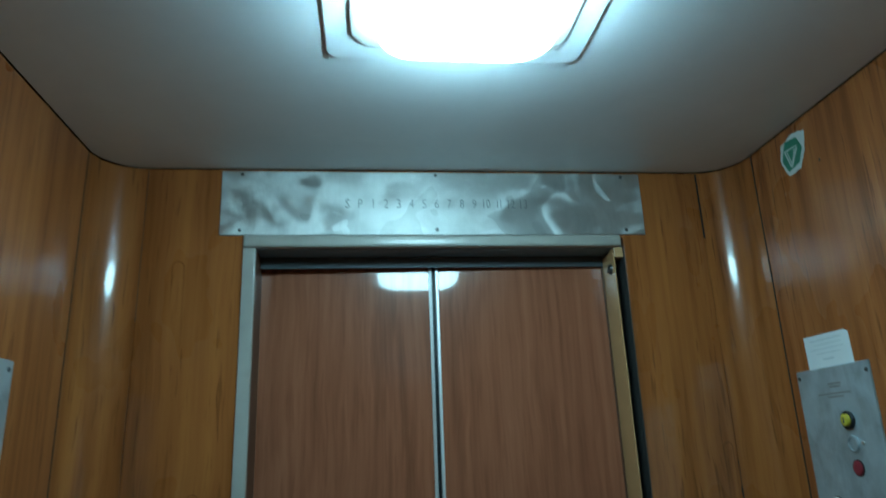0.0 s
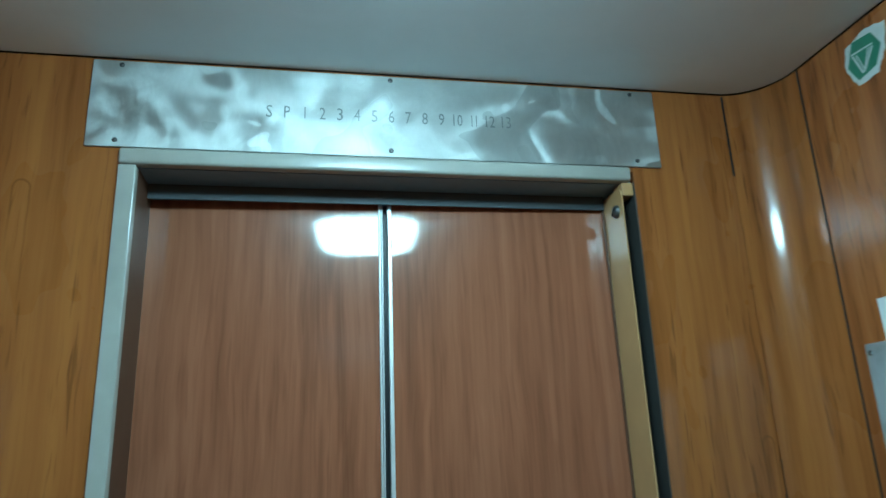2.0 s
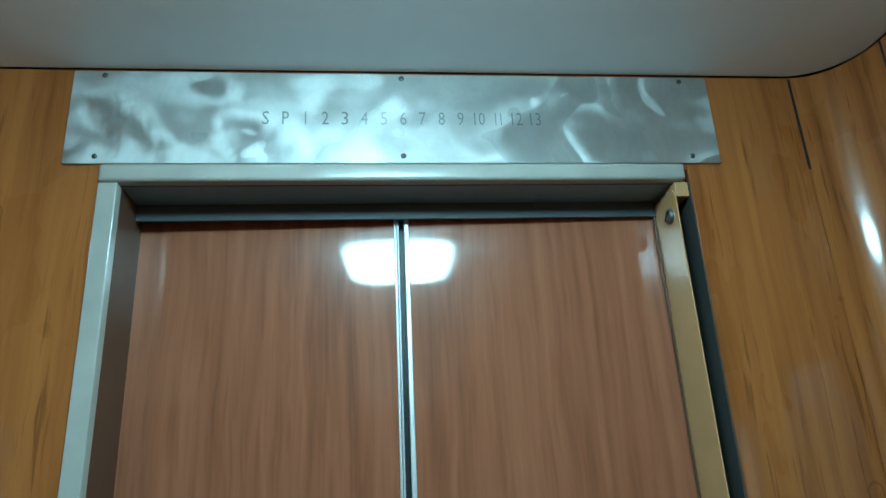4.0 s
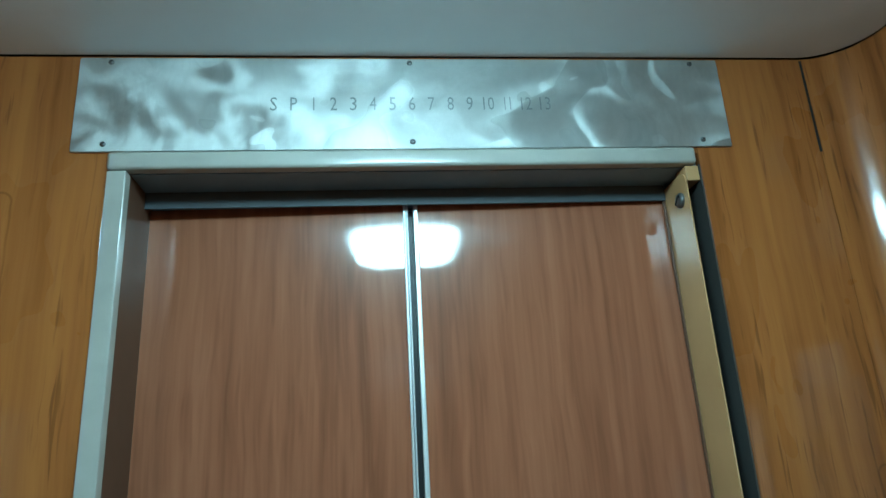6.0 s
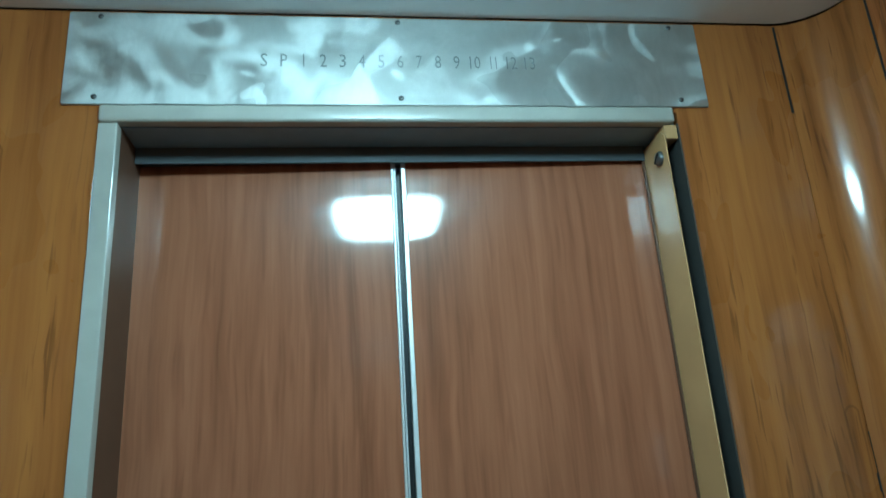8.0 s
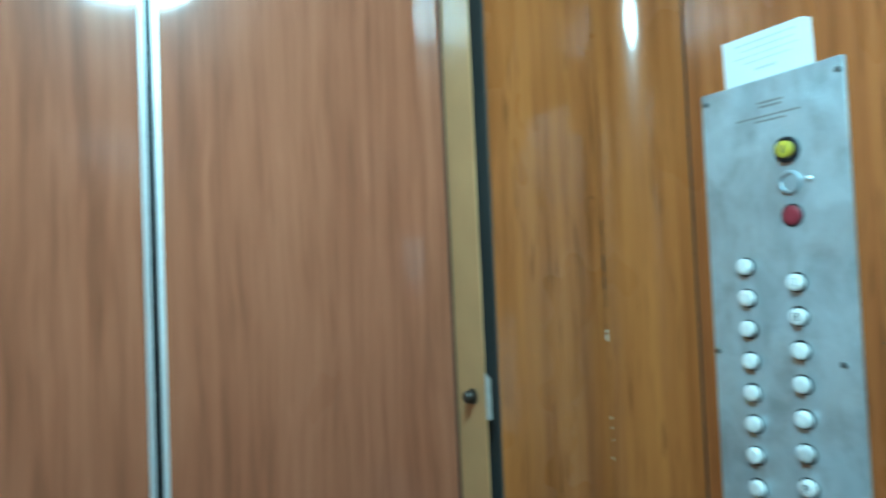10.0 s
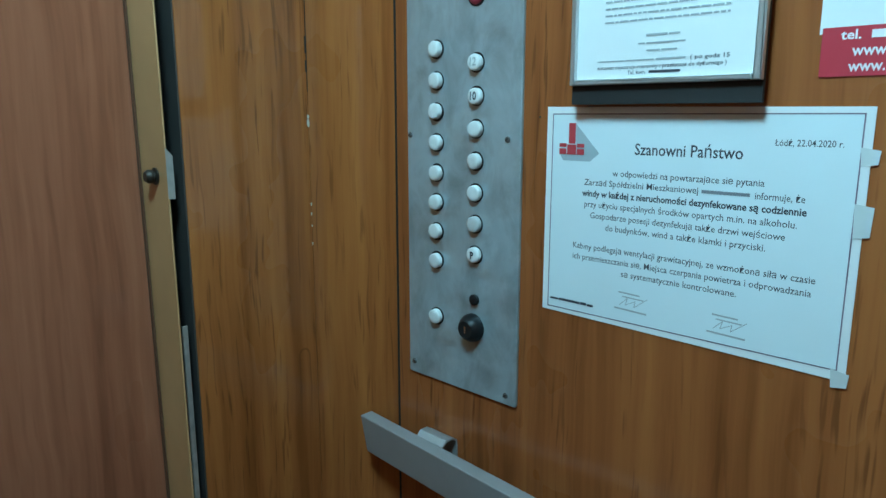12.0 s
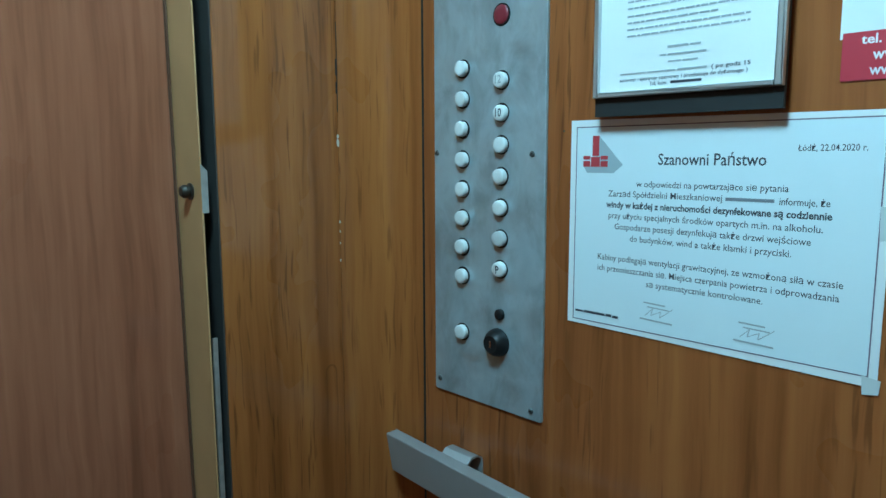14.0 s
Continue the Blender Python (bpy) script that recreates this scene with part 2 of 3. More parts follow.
CARD_PAPER = plain("card_paper", (0.68, 0.71, 0.72), 0.5, vary=0.05)
GREEN = plain("faded_green_print", (0.020, 0.19, 0.115), 0.45, vary=0.2, size=70)
RED_PRINT = plain("red_print", (0.52, 0.035, 0.055), 0.4, vary=0.05)
LOGO_RED = plain("logo_red", (0.50, 0.05, 0.06), 0.4, vary=0.04)
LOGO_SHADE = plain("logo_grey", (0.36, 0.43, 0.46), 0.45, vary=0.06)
INK = plain("ink", (0.045, 0.050, 0.065), 0.5)
INK_SOFT = plain("faded_ink", (0.36, 0.39, 0.40), 0.5)
BAR_INK = plain("mid_ink", (0.20, 0.22, 0.25), 0.5)
PRINT_INK = plain("small_print_ink", (0.33, 0.36, 0.38), 0.5)
CARD_INK = plain("card_ink", (0.52, 0.56, 0.58), 0.5)
BORDER_INK = plain("border_ink", (0.16, 0.12, 0.17), 0.5)
WHITE_PRINT = plain("white_print", (0.80, 0.76, 0.78), 0.45)
CAP = plain("white_button_plastic", (0.72, 0.74, 0.73), 0.28, coat=0.3, vary=0.05, size=120)
CAP_GREY = plain("worn_button_plastic", (0.52, 0.54, 0.54), 0.32, coat=0.2, vary=0.08, size=120)
RED_CAP = plain("red_button_plastic", (0.22, 0.022, 0.034), 0.35, coat=0.3)
YELLOW_CAP = plain("yellow_button_plastic", (0.52, 0.42, 0.04), 0.3, coat=0.3)
DIGIT = plain("smoked_digit_plastic", (0.17, 0.20, 0.20), 0.35)
TAPE = plain("clear_tape", (0.62, 0.66, 0.66), 0.2, coat=0.5)
FLOOR_RUBBER = plain("grey_floor_rubber", (0.06, 0.06, 0.058), 0.6, vary=0.3, size=60, bump=0.2)
CHIP = plain("chipped_filler", (0.62, 0.56, 0.46), 0.7, vary=0.15, size=200)
ENGRAVE = plain("worn_engraving", (0.30, 0.33, 0.34), 0.5, 0.7, vary=0.3, size=150)

glow = bpy.data.materials.new("lamp_glow")
glow.use_nodes = True
gb = glow.node_tree.nodes["Principled BSDF"]
gb.inputs["Base Color"].default_value = (0.8, 0.8, 0.8, 1)
gb.inputs["Emission Color"].default_value = (*LAMP_COLOUR, 1)
gb.inputs["Emission Strength"].default_value = LAMP_POWER


# ---- mesh helpers ----
def mesh_of(bm, name, material, smooth=None):
    bmesh.ops.recalc_face_normals(bm, faces=bm.faces)
    me = bpy.data.meshes.new(name)
    bm.to_mesh(me)
    bm.free()
    me.materials.append(material)
    if smooth:
        for p in me.polygons:
            p.use_smooth = True
        me.set_sharp_from_angle(angle=radians(smooth))
    return me


def part(name, bm, material, parent=None, label="", smooth=None):
    """Links a bmesh as one mesh object, under a thing or a part when one is given."""
    ob = new(name, mesh_of(bm, name, material, smooth))
    if parent:
        ob.parent = parent
    return tagged(ob, label) if label else ob


def thing(name, label, category, kind="", group=""):
    """An empty that carries a thing's parts."""
    return tagged(new(name), label, category, group, kind)


def box(x0, x1, y0, y1, z0, z1, bevel=0.0, bm=None, segments=2):
    bm = bm or bmesh.new()
    m = Matrix.LocRotScale(((x0 + x1) / 2, (y0 + y1) / 2, (z0 + z1) / 2), None, (x1 - x0, y1 - y0, z1 - z0))
    vs = bmesh.ops.create_cube(bm, size=1, matrix=m)["verts"]
    if bevel:
        es = list({e for v in vs for e in v.link_edges})
        bmesh.ops.bevel(bm, geom=es, offset=bevel, segments=segments, profile=0.5, affect="EDGES")
    return bm


def prism(points, along, depth, bm=None, bevel=0.0):
    """A flat outline (3D points) pushed along a direction."""
    bm = bm or bmesh.new()
    f = bm.faces.new([bm.verts.new(p) for p in points])
    r = bmesh.ops.extrude_face_region(bm, geom=[f])
    vs = [g for g in r["geom"] if isinstance(g, bmesh.types.BMVert)]
    bmesh.ops.translate(bm, verts=vs, vec=Vector(along) * depth)
    if bevel:
        top = {e for v in vs for e in v.link_edges if all(w in vs for w in e.verts)}
        bmesh.ops.bevel(bm, geom=list(top), offset=bevel, segments=2, profile=0.5, affect="EDGES")
    return bm


def rounded(u0, u1, v0, v1, r, n=5):
    """Outline of a rectangle with rounded corners."""
    out = []
    for cu, cv, a0 in ((u1 - r, v1 - r, 0), (u0 + r, v1 - r, 90), (u0 + r, v0 + r, 180), (u1 - r, v0 + r, 270)):
        for i in range(n + 1):
            a = radians(a0 + 90 * i / n)
            out.append((cu + r * math.cos(a), cv + r * math.sin(a)))
    return out


def lathe(profile, n=20):
    """A body turned round the local z axis from (radius, height) pairs."""
    bm = bmesh.new()
    rings = []
    for r, h in profile:
        rings.append([bm.verts.new((r * math.cos(2 * math.pi * i / n), r * math.sin(2 * math.pi * i / n), h)) for i in range(n)])
    for a, b in zip(rings, rings[1:]):
        for i in range(n):
            bm.faces.new((a[i], a[(i + 1) % n], b[(i + 1) % n], b[i]))
    bm.faces.new(rings[0][::-1])
    bm.faces.new(rings[-1])
    return bm


# frames of reference on the two seen walls: local x to the reader's right, y up, z out of the wall
XR, XL, YB, ZC = 0.585, -0.592, -1.42, 2.180


def on_right(y, z, out=0.0, tip=0.0, swing=0.0):
    m = Matrix(((0, 0, -1, XR - out), (-1, 0, 0, y), (0, 1, 0, z), (0, 0, 0, 1)))
    return m @ pose(0, 0, 0, tip, swing, 0)


def on_front(x, z, out=0.0):
    return Matrix(((1, 0, 0, x), (0, 0, -1, -out), (0, 1, 0, z), (0, 0, 0, 1)))


def put(bm, m):
    bmesh.ops.transform(bm, matrix=m, verts=bm.verts)
    return bm


def lettering(name, text, m, width, height, material, parent, bold=0.0, left=False):
    """Raised print: the built-in font as a thin mesh, drawn to a width and a capital height, centred on m (or starting there)."""
    cu = bpy.data.curves.new(name, "FONT")
    cu.body, cu.size, cu.resolution_u, cu.offset, cu.fill_mode = text, 1.0, 2, bold, "FRONT"
    tmp = new(name, cu)
    bpy.context.view_layer.update()
    me = bpy.data.meshes.new_from_object(tmp.evaluated_get(bpy.context.evaluated_depsgraph_get()))
    bpy.data.objects.remove(tmp)
    bpy.data.curves.remove(cu)
    co = np.empty(len(me.vertices) * 3)
    me.vertices.foreach_get("co", co)
    co = co.reshape(-1, 3)
    x0, x1 = co[:, 0].min(), co[:, 0].max()
    s = height / 0.72
    co[:, 0] = (co[:, 0] - (x0 if left else (x0 + x1) / 2)) * (width / (x1 - x0) if width else s)
    co[:, 1] = (co[:, 1] - 0.32) * s
    me.vertices.foreach_set("co", co.ravel())
    me.transform(m)
    me.materials.clear()
    me.materials.append(material)
    ob = new(name, me)
    ob.parent = parent
    return ob


def bar(name, m, u0, u1, v0, v1, material, parent, thick=0.0003):
    return part(name, put(box(u0, u1, v0, v1, 0, thick), m), material, parent)


def bars(name, m, rows, material, parent):
    """Several short strokes of unreadable print as one mesh."""
    bm = bmesh.new()
    for u0, u1, v0, v1 in rows:
        box(u0, u1, v0, v1, 0, 0.0003, bm=bm)
    return part(name, put(bm, m), material, parent)


def screw(name, m, r, parent, material=SCREW, label=""):
    head = part(name, put(lathe([(r, 0), (r, r * 0.25), (r * 0.8, r * 0.5), (r * 0.35, r * 0.62)], 14), m), material, parent, label, 40)
    part("slot", put(box(-r * 0.75, r * 0.75, -r * 0.13, r * 0.13, r * 0.5, r * 0.66), m @ pose(0, 0, 0, 0, 0, 35)), BLACK, head)
    return head


# ---- the cab ----
def arc(x0, y0, x1, y1, inward, n=14):
    """Quarter round from (x0, y0) on the front wall to (x1, y1) on a side wall, pushed outwards by -inward."""
    return [(x0 + (x1 - x0) * math.sin(a) + (inward if x1 < x0 else -inward) * math.sin(a),
             y0 + (y1 - y0) * (1 - math.cos(a)) - inward * math.cos(a)) for a in (math.pi / 2 * i / n for i in range(n + 1))]


def curved_panel(x0, y0, x1, y1, z0, z1, thick=0.010):
    bm = bmesh.new()
    inner, outer = arc(x0, y0, x1, y1, 0.0), arc(x0, y0, x1, y1, -thick)
    outline = [(x, y, z0) for x, y in inner] + [(x, y, z0) for x, y in outer[::-1]]
    return prism(outline, (0, 0, 1), z1 - z0, bm)


SEAM_F, SEAM_S = 0.516, -0.083
wall_n = thing("wall_north", "glossy orange-brown wood laminate front wall of a lift cab", "wall", "structure")
part("shell", box(XL - 0.05, -0.345, 0.014, 0.05, 0, 2.24), BLACK, wall_n)
part("shell", box(0.366, XR + 0.05, 0.014, 0.05, 0, 2.24), BLACK, wall_n)
part("shell", box(-0.345, 0.366, 0.014, 0.05, 2.06, 2.24), BLACK, wall_n)
part("panel", box(-SEAM_F, -0.3445, 0, 0.012, 0.06, 2.1785, 0.001), WALL_WOOD, wall_n)
part("panel", box(0.3535, SEAM_F - 0.0001, 0, 0.012, 0.06, 2.1785, 0.001), WALL_WOOD, wall_n)
part("panel", box(-0.344, 0.3530, 0.0005, 0.012, 2.045, 2.1785), WALL_WOOD, wall_n)
part("corner_panel", curved_panel(SEAM_F + 0.0002, 0, XR, SEAM_S + 0.0015, 0.06, 2.1785), WALL_WOOD, wall_n, smooth=40)
part("corner_panel", curved_panel(-SEAM_F - 0.0005, 0, XL, SEAM_S + 0.0115, 0.06, 2.1785), WALL_WOOD, wall_n, smooth=40)
part("open_joint", put(box(-0.0018, 0.0018, 2.045, 2.176, -0.0006, 0.0002), Matrix(((1, 0, 0, SEAM_F), (0, 0, -1, 0), (0, 1, 0, 0), (0, 0, 0, 1)))), BLACK, wall_n, "dark open joint")
part("open_joint", box(-SEAM_F - 0.0007, -SEAM_F + 0.0005, -0.0005, 0.0004, 1.90, 2.176), JAMB_WOOD, wall_n, "brown closed joint")
part("crack", box(SEAM_F - 0.0004, SEAM_F + 0.0003, -0.0005, 0.0004, 1.530, 1.640), BRONZE, wall_n, "hairline crack along the joint")
rng = random.Random(4)
chips = bmesh.new()
for z, h, w in ((1.492, 0.012, 0.004), (1.500, 0.006, 0.003), (1.392, 0.005, 0.002), (1.380, 0.004, 0.002), (1.365, 0.003, 0.002), (1.342, 0.004, 0.002)):
    put_at = on_front(SEAM_F - 0.0005, z)
    pts = [(w / 2 * math.cos(a) * rng.uniform(0.6, 1.2), h / 2 * math.sin(a) * rng.uniform(0.7, 1.1), 0.0004) for a in (math.pi * i / 4 for i in range(8))]
    prism([put_at @ Vector(p) for p in pts], (0, 1, 0), 0.0006, chips)
part("chip", chips, CHIP, wall_n, "pale chips along the joint")
dents = bmesh.new()
for z, h in ((1.585, 0.020), (1.560, 0.014)):
    box(SEAM_F - 0.0022, SEAM_F - 0.0004, -0.0004, 0.001, z - h / 2, z + h / 2, bm=dents)
part("dent", dents, BLACK, wall_n, "dark splintered edge")

wall_e = thing("wall_east", "glossy orange-brown wood laminate side wall of a lift cab", "wall", "structure")
part("shell", box(XR + 0.014, XR + 0.05, YB - 0.05, 0.014, 0, 2.24), BLACK, wall_e)
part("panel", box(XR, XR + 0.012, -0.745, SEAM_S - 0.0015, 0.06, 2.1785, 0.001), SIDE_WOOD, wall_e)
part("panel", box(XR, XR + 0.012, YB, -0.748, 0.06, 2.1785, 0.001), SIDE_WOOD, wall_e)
part("joint", box(XR - 0.0002, XR + 0.012, SEAM_S - 0.0016, SEAM_S + 0.0016, 0.06, 2.1785), BLACK, wall_e, "dark panel joint")
wall_w = thing("wall_west", "glossy orange-brown wood laminate side wall of a lift cab", "wall", "structure")
part("shell", box(XL - 0.05, XL - 0.014, YB - 0.05, 0.014, 0, 2.24), BLACK, wall_w)
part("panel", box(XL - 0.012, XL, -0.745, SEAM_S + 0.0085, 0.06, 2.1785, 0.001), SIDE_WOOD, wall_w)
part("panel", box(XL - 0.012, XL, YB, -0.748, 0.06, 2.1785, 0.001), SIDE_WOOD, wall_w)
part("joint", box(XL - 0.012, XL + 0.0002, SEAM_S + 0.0084, SEAM_S + 0.0116, 0.06, 2.1785), BLACK, wall_w, "dark panel joint")
wall_s = thing("wall_south", "wood laminate rear wall of a lift cab", "wall", "structure")
part("shell", box(XL - 0.014, XR + 0.014, YB - 0.05, YB - 0.014, 0, 2.24), BLACK, wall_s)
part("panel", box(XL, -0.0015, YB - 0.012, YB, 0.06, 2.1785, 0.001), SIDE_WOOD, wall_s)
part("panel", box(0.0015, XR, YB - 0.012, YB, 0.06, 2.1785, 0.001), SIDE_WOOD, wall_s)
for name, bm in (("baseboard", box(XR - 0.004, XR + 0.013, YB, SEAM_S, 0.0, 0.058)), ("baseboard", box(XL - 0.013, XL + 0.004, YB, SEAM_S, 0.0, 0.058)),
                 ("baseboard", box(XL, XR, YB - 0.013, YB + 0.004, 0.0, 0.058)), ("baseboard", box(-0.52, -0.345, -0.004, 0.013, 0.0, 0.058)),
                 ("baseboard", box(0.352, 0.52, -0.004, 0.013, 0.0, 0.058))):
    tagged(part(name, bm, RUBBER), "black rubber skirting strip at the floor", "baseboard", kind="structure")
tagged(part("floor", box(XL - 0.05, XR + 0.05, YB - 0.05, 0.2, -0.03, 0.0), FLOOR_RUBBER), "dark grey rubber lift floor", "floor", kind="structure")

ceiling_bm = prism([(x, y, ZC) for x, y in rounded(XL + 0.0015, XR - 0.0015, YB + 0.0015, -0.0015, 0.077, 12)], (0, 0, 1), 0.012)
ceiling = tagged(part("ceiling", ceiling_bm, CEILING_PAINT), "grey painted metal lift ceiling with rounded corners", "ceiling", kind="structure")
part("shell", box(XL - 0.05, XR + 0.05, YB - 0.05, 0.05, 2.20, 2.24), BLACK, ceiling)

# ---- ceiling lamp ----
LX, LY, LW, LD = -0.010, -0.530, 0.232, 0.190
lamp = thing("ceiling_light", "square white opal ceiling light, switched on", "ceiling light")


def lamp_tray(w, d, z0, z1, r, bevel=0.003):
    return prism([(LX + u, LY + v, z1) for u, v in rounded(-w / 2, w / 2, -d / 2, d / 2, r, 6)], (0, 0, -1), z1 - z0, bevel=bevel)


part("base_plate", lamp_tray(LW + 0.11, LD + 0.11, ZC - 0.0030, ZC - 0.0005, 0.02, 0.0022), CEILING_PAINT, lamp, "pale metal base plate")
part("diffuser", lamp_tray(LW, LD, ZC - 0.054, ZC - 0.0036, 0.06, 0.036), glow, lamp, "glowing white diffuser", 50)
rim = lamp_tray(LW + 0.045, LD + 0.045, ZC - 0.009, ZC - 0.0035, 0.04, 0.005)
part("rim", rim, LAMP_WHITE, lamp, "narrow white rim", 40)

# ---- doorway ----
door_frame = thing("door_frame", "pale grey painted metal door frame round the lift doors", "door frame", "structure")
part("jamb_face", box(-0.344, -0.323, -0.004, 0.012, 0, 2.0285, 0.0012), FRAME_PAINT, door_frame)
part("lintel", box(-0.345, 0.348, -0.006, 0.012, 2.0295, 2.0515, 0.0045, None, 4), FRAME_PAINT, door_frame, "", 60)
part("reveal", box(-0.345, -0.3235, 0.0125, 0.13, 0, 2.030), JAMB_WOOD, door_frame, "dark brown reveal")
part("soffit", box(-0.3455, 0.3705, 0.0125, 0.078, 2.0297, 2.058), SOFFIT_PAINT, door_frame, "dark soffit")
# added block in soffit colour that keeps the gap behind the leaf tops dark
part("head_gap_fill", box(-0.36, 0.385, 0.0950, 0.14, 2.0155, 2.0302), SOFFIT_PAINT, door_frame, "dark filler for the shaded gap over the leaves")
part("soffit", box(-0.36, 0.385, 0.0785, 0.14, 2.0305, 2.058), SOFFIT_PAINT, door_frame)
# added strip, coloured dark to stand in for the shade above the leaves
part("head_shade_strip", box(-0.3230, 0.3330, 0.0640, 0.0672, 2.0080, 2.0294, 0.0006), HEAD_SHADE, door_frame, "added dark strip for the shade over the leaves")
part("gap_back", box(0.3385, 0.366, 0.045, 0.060, 0, 2.0295), GAP_PAINT, door_frame, "black slot beside the jamb")
part("gap_side", box(0.3525, 0.366, 0.0125, 0.045, 0, 2.03), GAP_PAINT, door_frame)
part("gap_side", box(0.3515, 0.3535, 0.0003, 0.0135, 0, 2.03), GAP_PAINT, door_frame)
plate_side = [(0.0, 0.0), (0.0715, 0.0), (0.0715, 2.0225), (0.016, 2.0225)] + [(0.016 - 0.016 * math.sin(a), 2.0065 + 0.016 * math.cos(a)) for a in (math.pi / 2 * k / 6 for k in range(1, 7))]
strip = part("edge_plate", prism([(0.3300, y, z) for y, z in plate_side], (1, 0, 0), 0.0018), TAN_PAINT, door_frame, "tan enamelled steel jamb plate")
strip.data.transform(Matrix(((1, 0.030, -0.004, 0.0092), (0, 1, 0, 0), (0, 0, 1, 0), (0, 0, 0, 1))))
# added thin strip, its dark brown stands for the shadow line at the leaf
shade_line = part("edge_shade", box(0.3272, 0.3298, 0.0660, 0.0712, 0, 2.0150, 0.0008), JAMB_WOOD, door_frame, "dark brown strip for the shadow line beside the leaf")
shade_line.data.transform(Matrix(((1, 0.030, -0.004, 0.0092), (0, 1, 0, 0), (0, 0, 1, 0), (0, 0, 0, 1))))
part("edge_cap", box(0.3340, 0.3510, 0.001, 0.030, 2.009, 2.0285, 0.001), TAN_PAINT, door_frame)
IN_JAMB = Matrix(((0, 0, -1, 0), (1, 0, 0, 0), (0, -1, 0, 0), (0, 0, 0, 1)))


def jamb_point(y, z):
    return Matrix.Translation((0.3310 + 0.030 * y + 0.004 * (2.03 - z), y, z)) @ IN_JAMB


screw("bolt", jamb_point(0.020, 1.990), 0.0098, door_frame, label="dark slotted bolt")
part("latch_plate", prism([(0.3338, -0.0008, 1.414), (0.3412, -0.0008, 1.414), (0.3412, -0.0008, 1.460), (0.3338, -0.0008, 1.468)], (0, 1, 0), 0.0020), WORN_METAL, door_frame, "worn bare metal latch tab")
knob = part("latch_knob", put(lathe([(0.0060, 0), (0.0060, 0.004), (0.0075, 0.005), (0.0075, 0.009), (0.005, 0.012)], 16), jamb_point(0.028, 1.437)), BRONZE, door_frame, "dark brass latch knob", 40)
part("washer", put(lathe([(0.0095, 0), (0.0095, 0.0015), (0.007, 0.002)], 16), jamb_point(0.028, 1.437)), BRONZE, knob)
part("wear_strip", box(0.3382, 0.3440, -0.0006, 0.0020, 0.62, 1.272, 0.0004), WORN_METAL, door_frame, "worn bare metal strip")


def leaf(name, x0, x1, edge_left):
    """A sliding leaf: a slightly dished laminate face, and aluminium strips on the meeting edge."""
    door = thing(name, "closed reddish-brown wood laminate sliding lift door leaf", "door", "structure")
    door.matrix_basis = pose(0, 0.081, 0, 0, 0, -1.4) @ pose(0, -0.080, 0)
    bm = bmesh.new()
    n, far = 12, 0.035
    front = []
    for i in range(n + 1):
        u = i / n * far
        front.append((u, 0.0038 * (1 - u / far) ** 2))
    pts = [(x0 + u, 0.080 - rise) for u, rise in front] + [(x1, 0.080)] if edge_left else [(x0, 0.080)] + [(x1 - u, 0.080 - rise) for u, rise in front[::-1]]
    outline = [(x, y, 0.005) for x, y in pts] + [(x1, 0.108, 0.005), (x0, 0.108, 0.005)]
    prism(outline, (0, 0, 1), 2.0150 - 0.005, bm)
    part("face", bm, DOOR_WOOD, door, smooth=20)
    return door


left_leaf = leaf("door_1", -0.352, -0.0100, True)
right_leaf = leaf("door_2", 0.0090, 0.372, False)
for parent, x0, x1 in ((left_leaf, -0.0098, -0.0068), (left_leaf, -0.0062, -0.0038), (right_leaf, 0.0030, 0.0088)):
    part("edge_strip", box(x0, x1, 0.0765, 0.104, 0.006, 2.0130, 0.0010), EDGE_ALU, parent, "bright aluminium edge strip")
tagged(part("door_seal", box(-0.0038, 0.0030, 0.090, 0.100, 0.006, 2.009), RUBBER, left_leaf), "black rubber seal")

# ---- indicator plate over the door ----
plate = thing("floor_indicator", "swirl-brushed steel floor indicator plate with cut-out numbers above the door", "indicator plate")
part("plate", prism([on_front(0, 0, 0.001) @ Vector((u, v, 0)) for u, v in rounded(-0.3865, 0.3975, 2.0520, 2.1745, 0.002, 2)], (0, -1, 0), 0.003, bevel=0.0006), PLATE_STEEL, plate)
for x in (-0.351, 0.001, 0.361):
    for z in (2.0612, 2.1682):
        screw("screw", on_front(x, z, 0.004), 0.0034, plate)
for i, s in enumerate(("S", "P", "1", "2", "3", "4", "5", "6", "7", "8", "9", "10", "11", "12", "13")):
    w = {"1": 0.0017, "11": 0.0080}.get(s, 0.0080 if len(s) == 1 else 0.0135)
    lettering("number", s, on_front(-0.162 + 0.02345 * i, 2.1115, 0.00425), w, 0.0185, DIGIT, plate)

# ---- control panel ----
panel = thing("control_panel", "brushed steel lift control panel with round white buttons", "control panel")


def wall_plate(name, y0, y1, z0, z1, out0, out1, r, material, parent, bevel=0.0008, label=""):
    pts = [on_right(0, 0, out0) @ Vector((-u, v, 0)) for u, v in rounded(y0, y1, z0, z1, r, 3)]
    return part(name, prism(pts, (-1, 0, 0), out1 - out0, bevel=bevel), material, parent, label)


wall_plate("plate", -0.2775, -0.1075, 1.1830, 1.7755, 0.0003, 0.0035, 0.003, PANEL_STEEL, panel, 0.0014)
FACE = 0.0035
for y, z in ((-0.115, 1.764), (-0.272, 1.762), (-0.113, 1.479), (-0.260, 1.477), (-0.117, 1.198), (-0.263, 1.194)):
    screw("screw", on_right(y, z, FACE), 0.0034, panel)


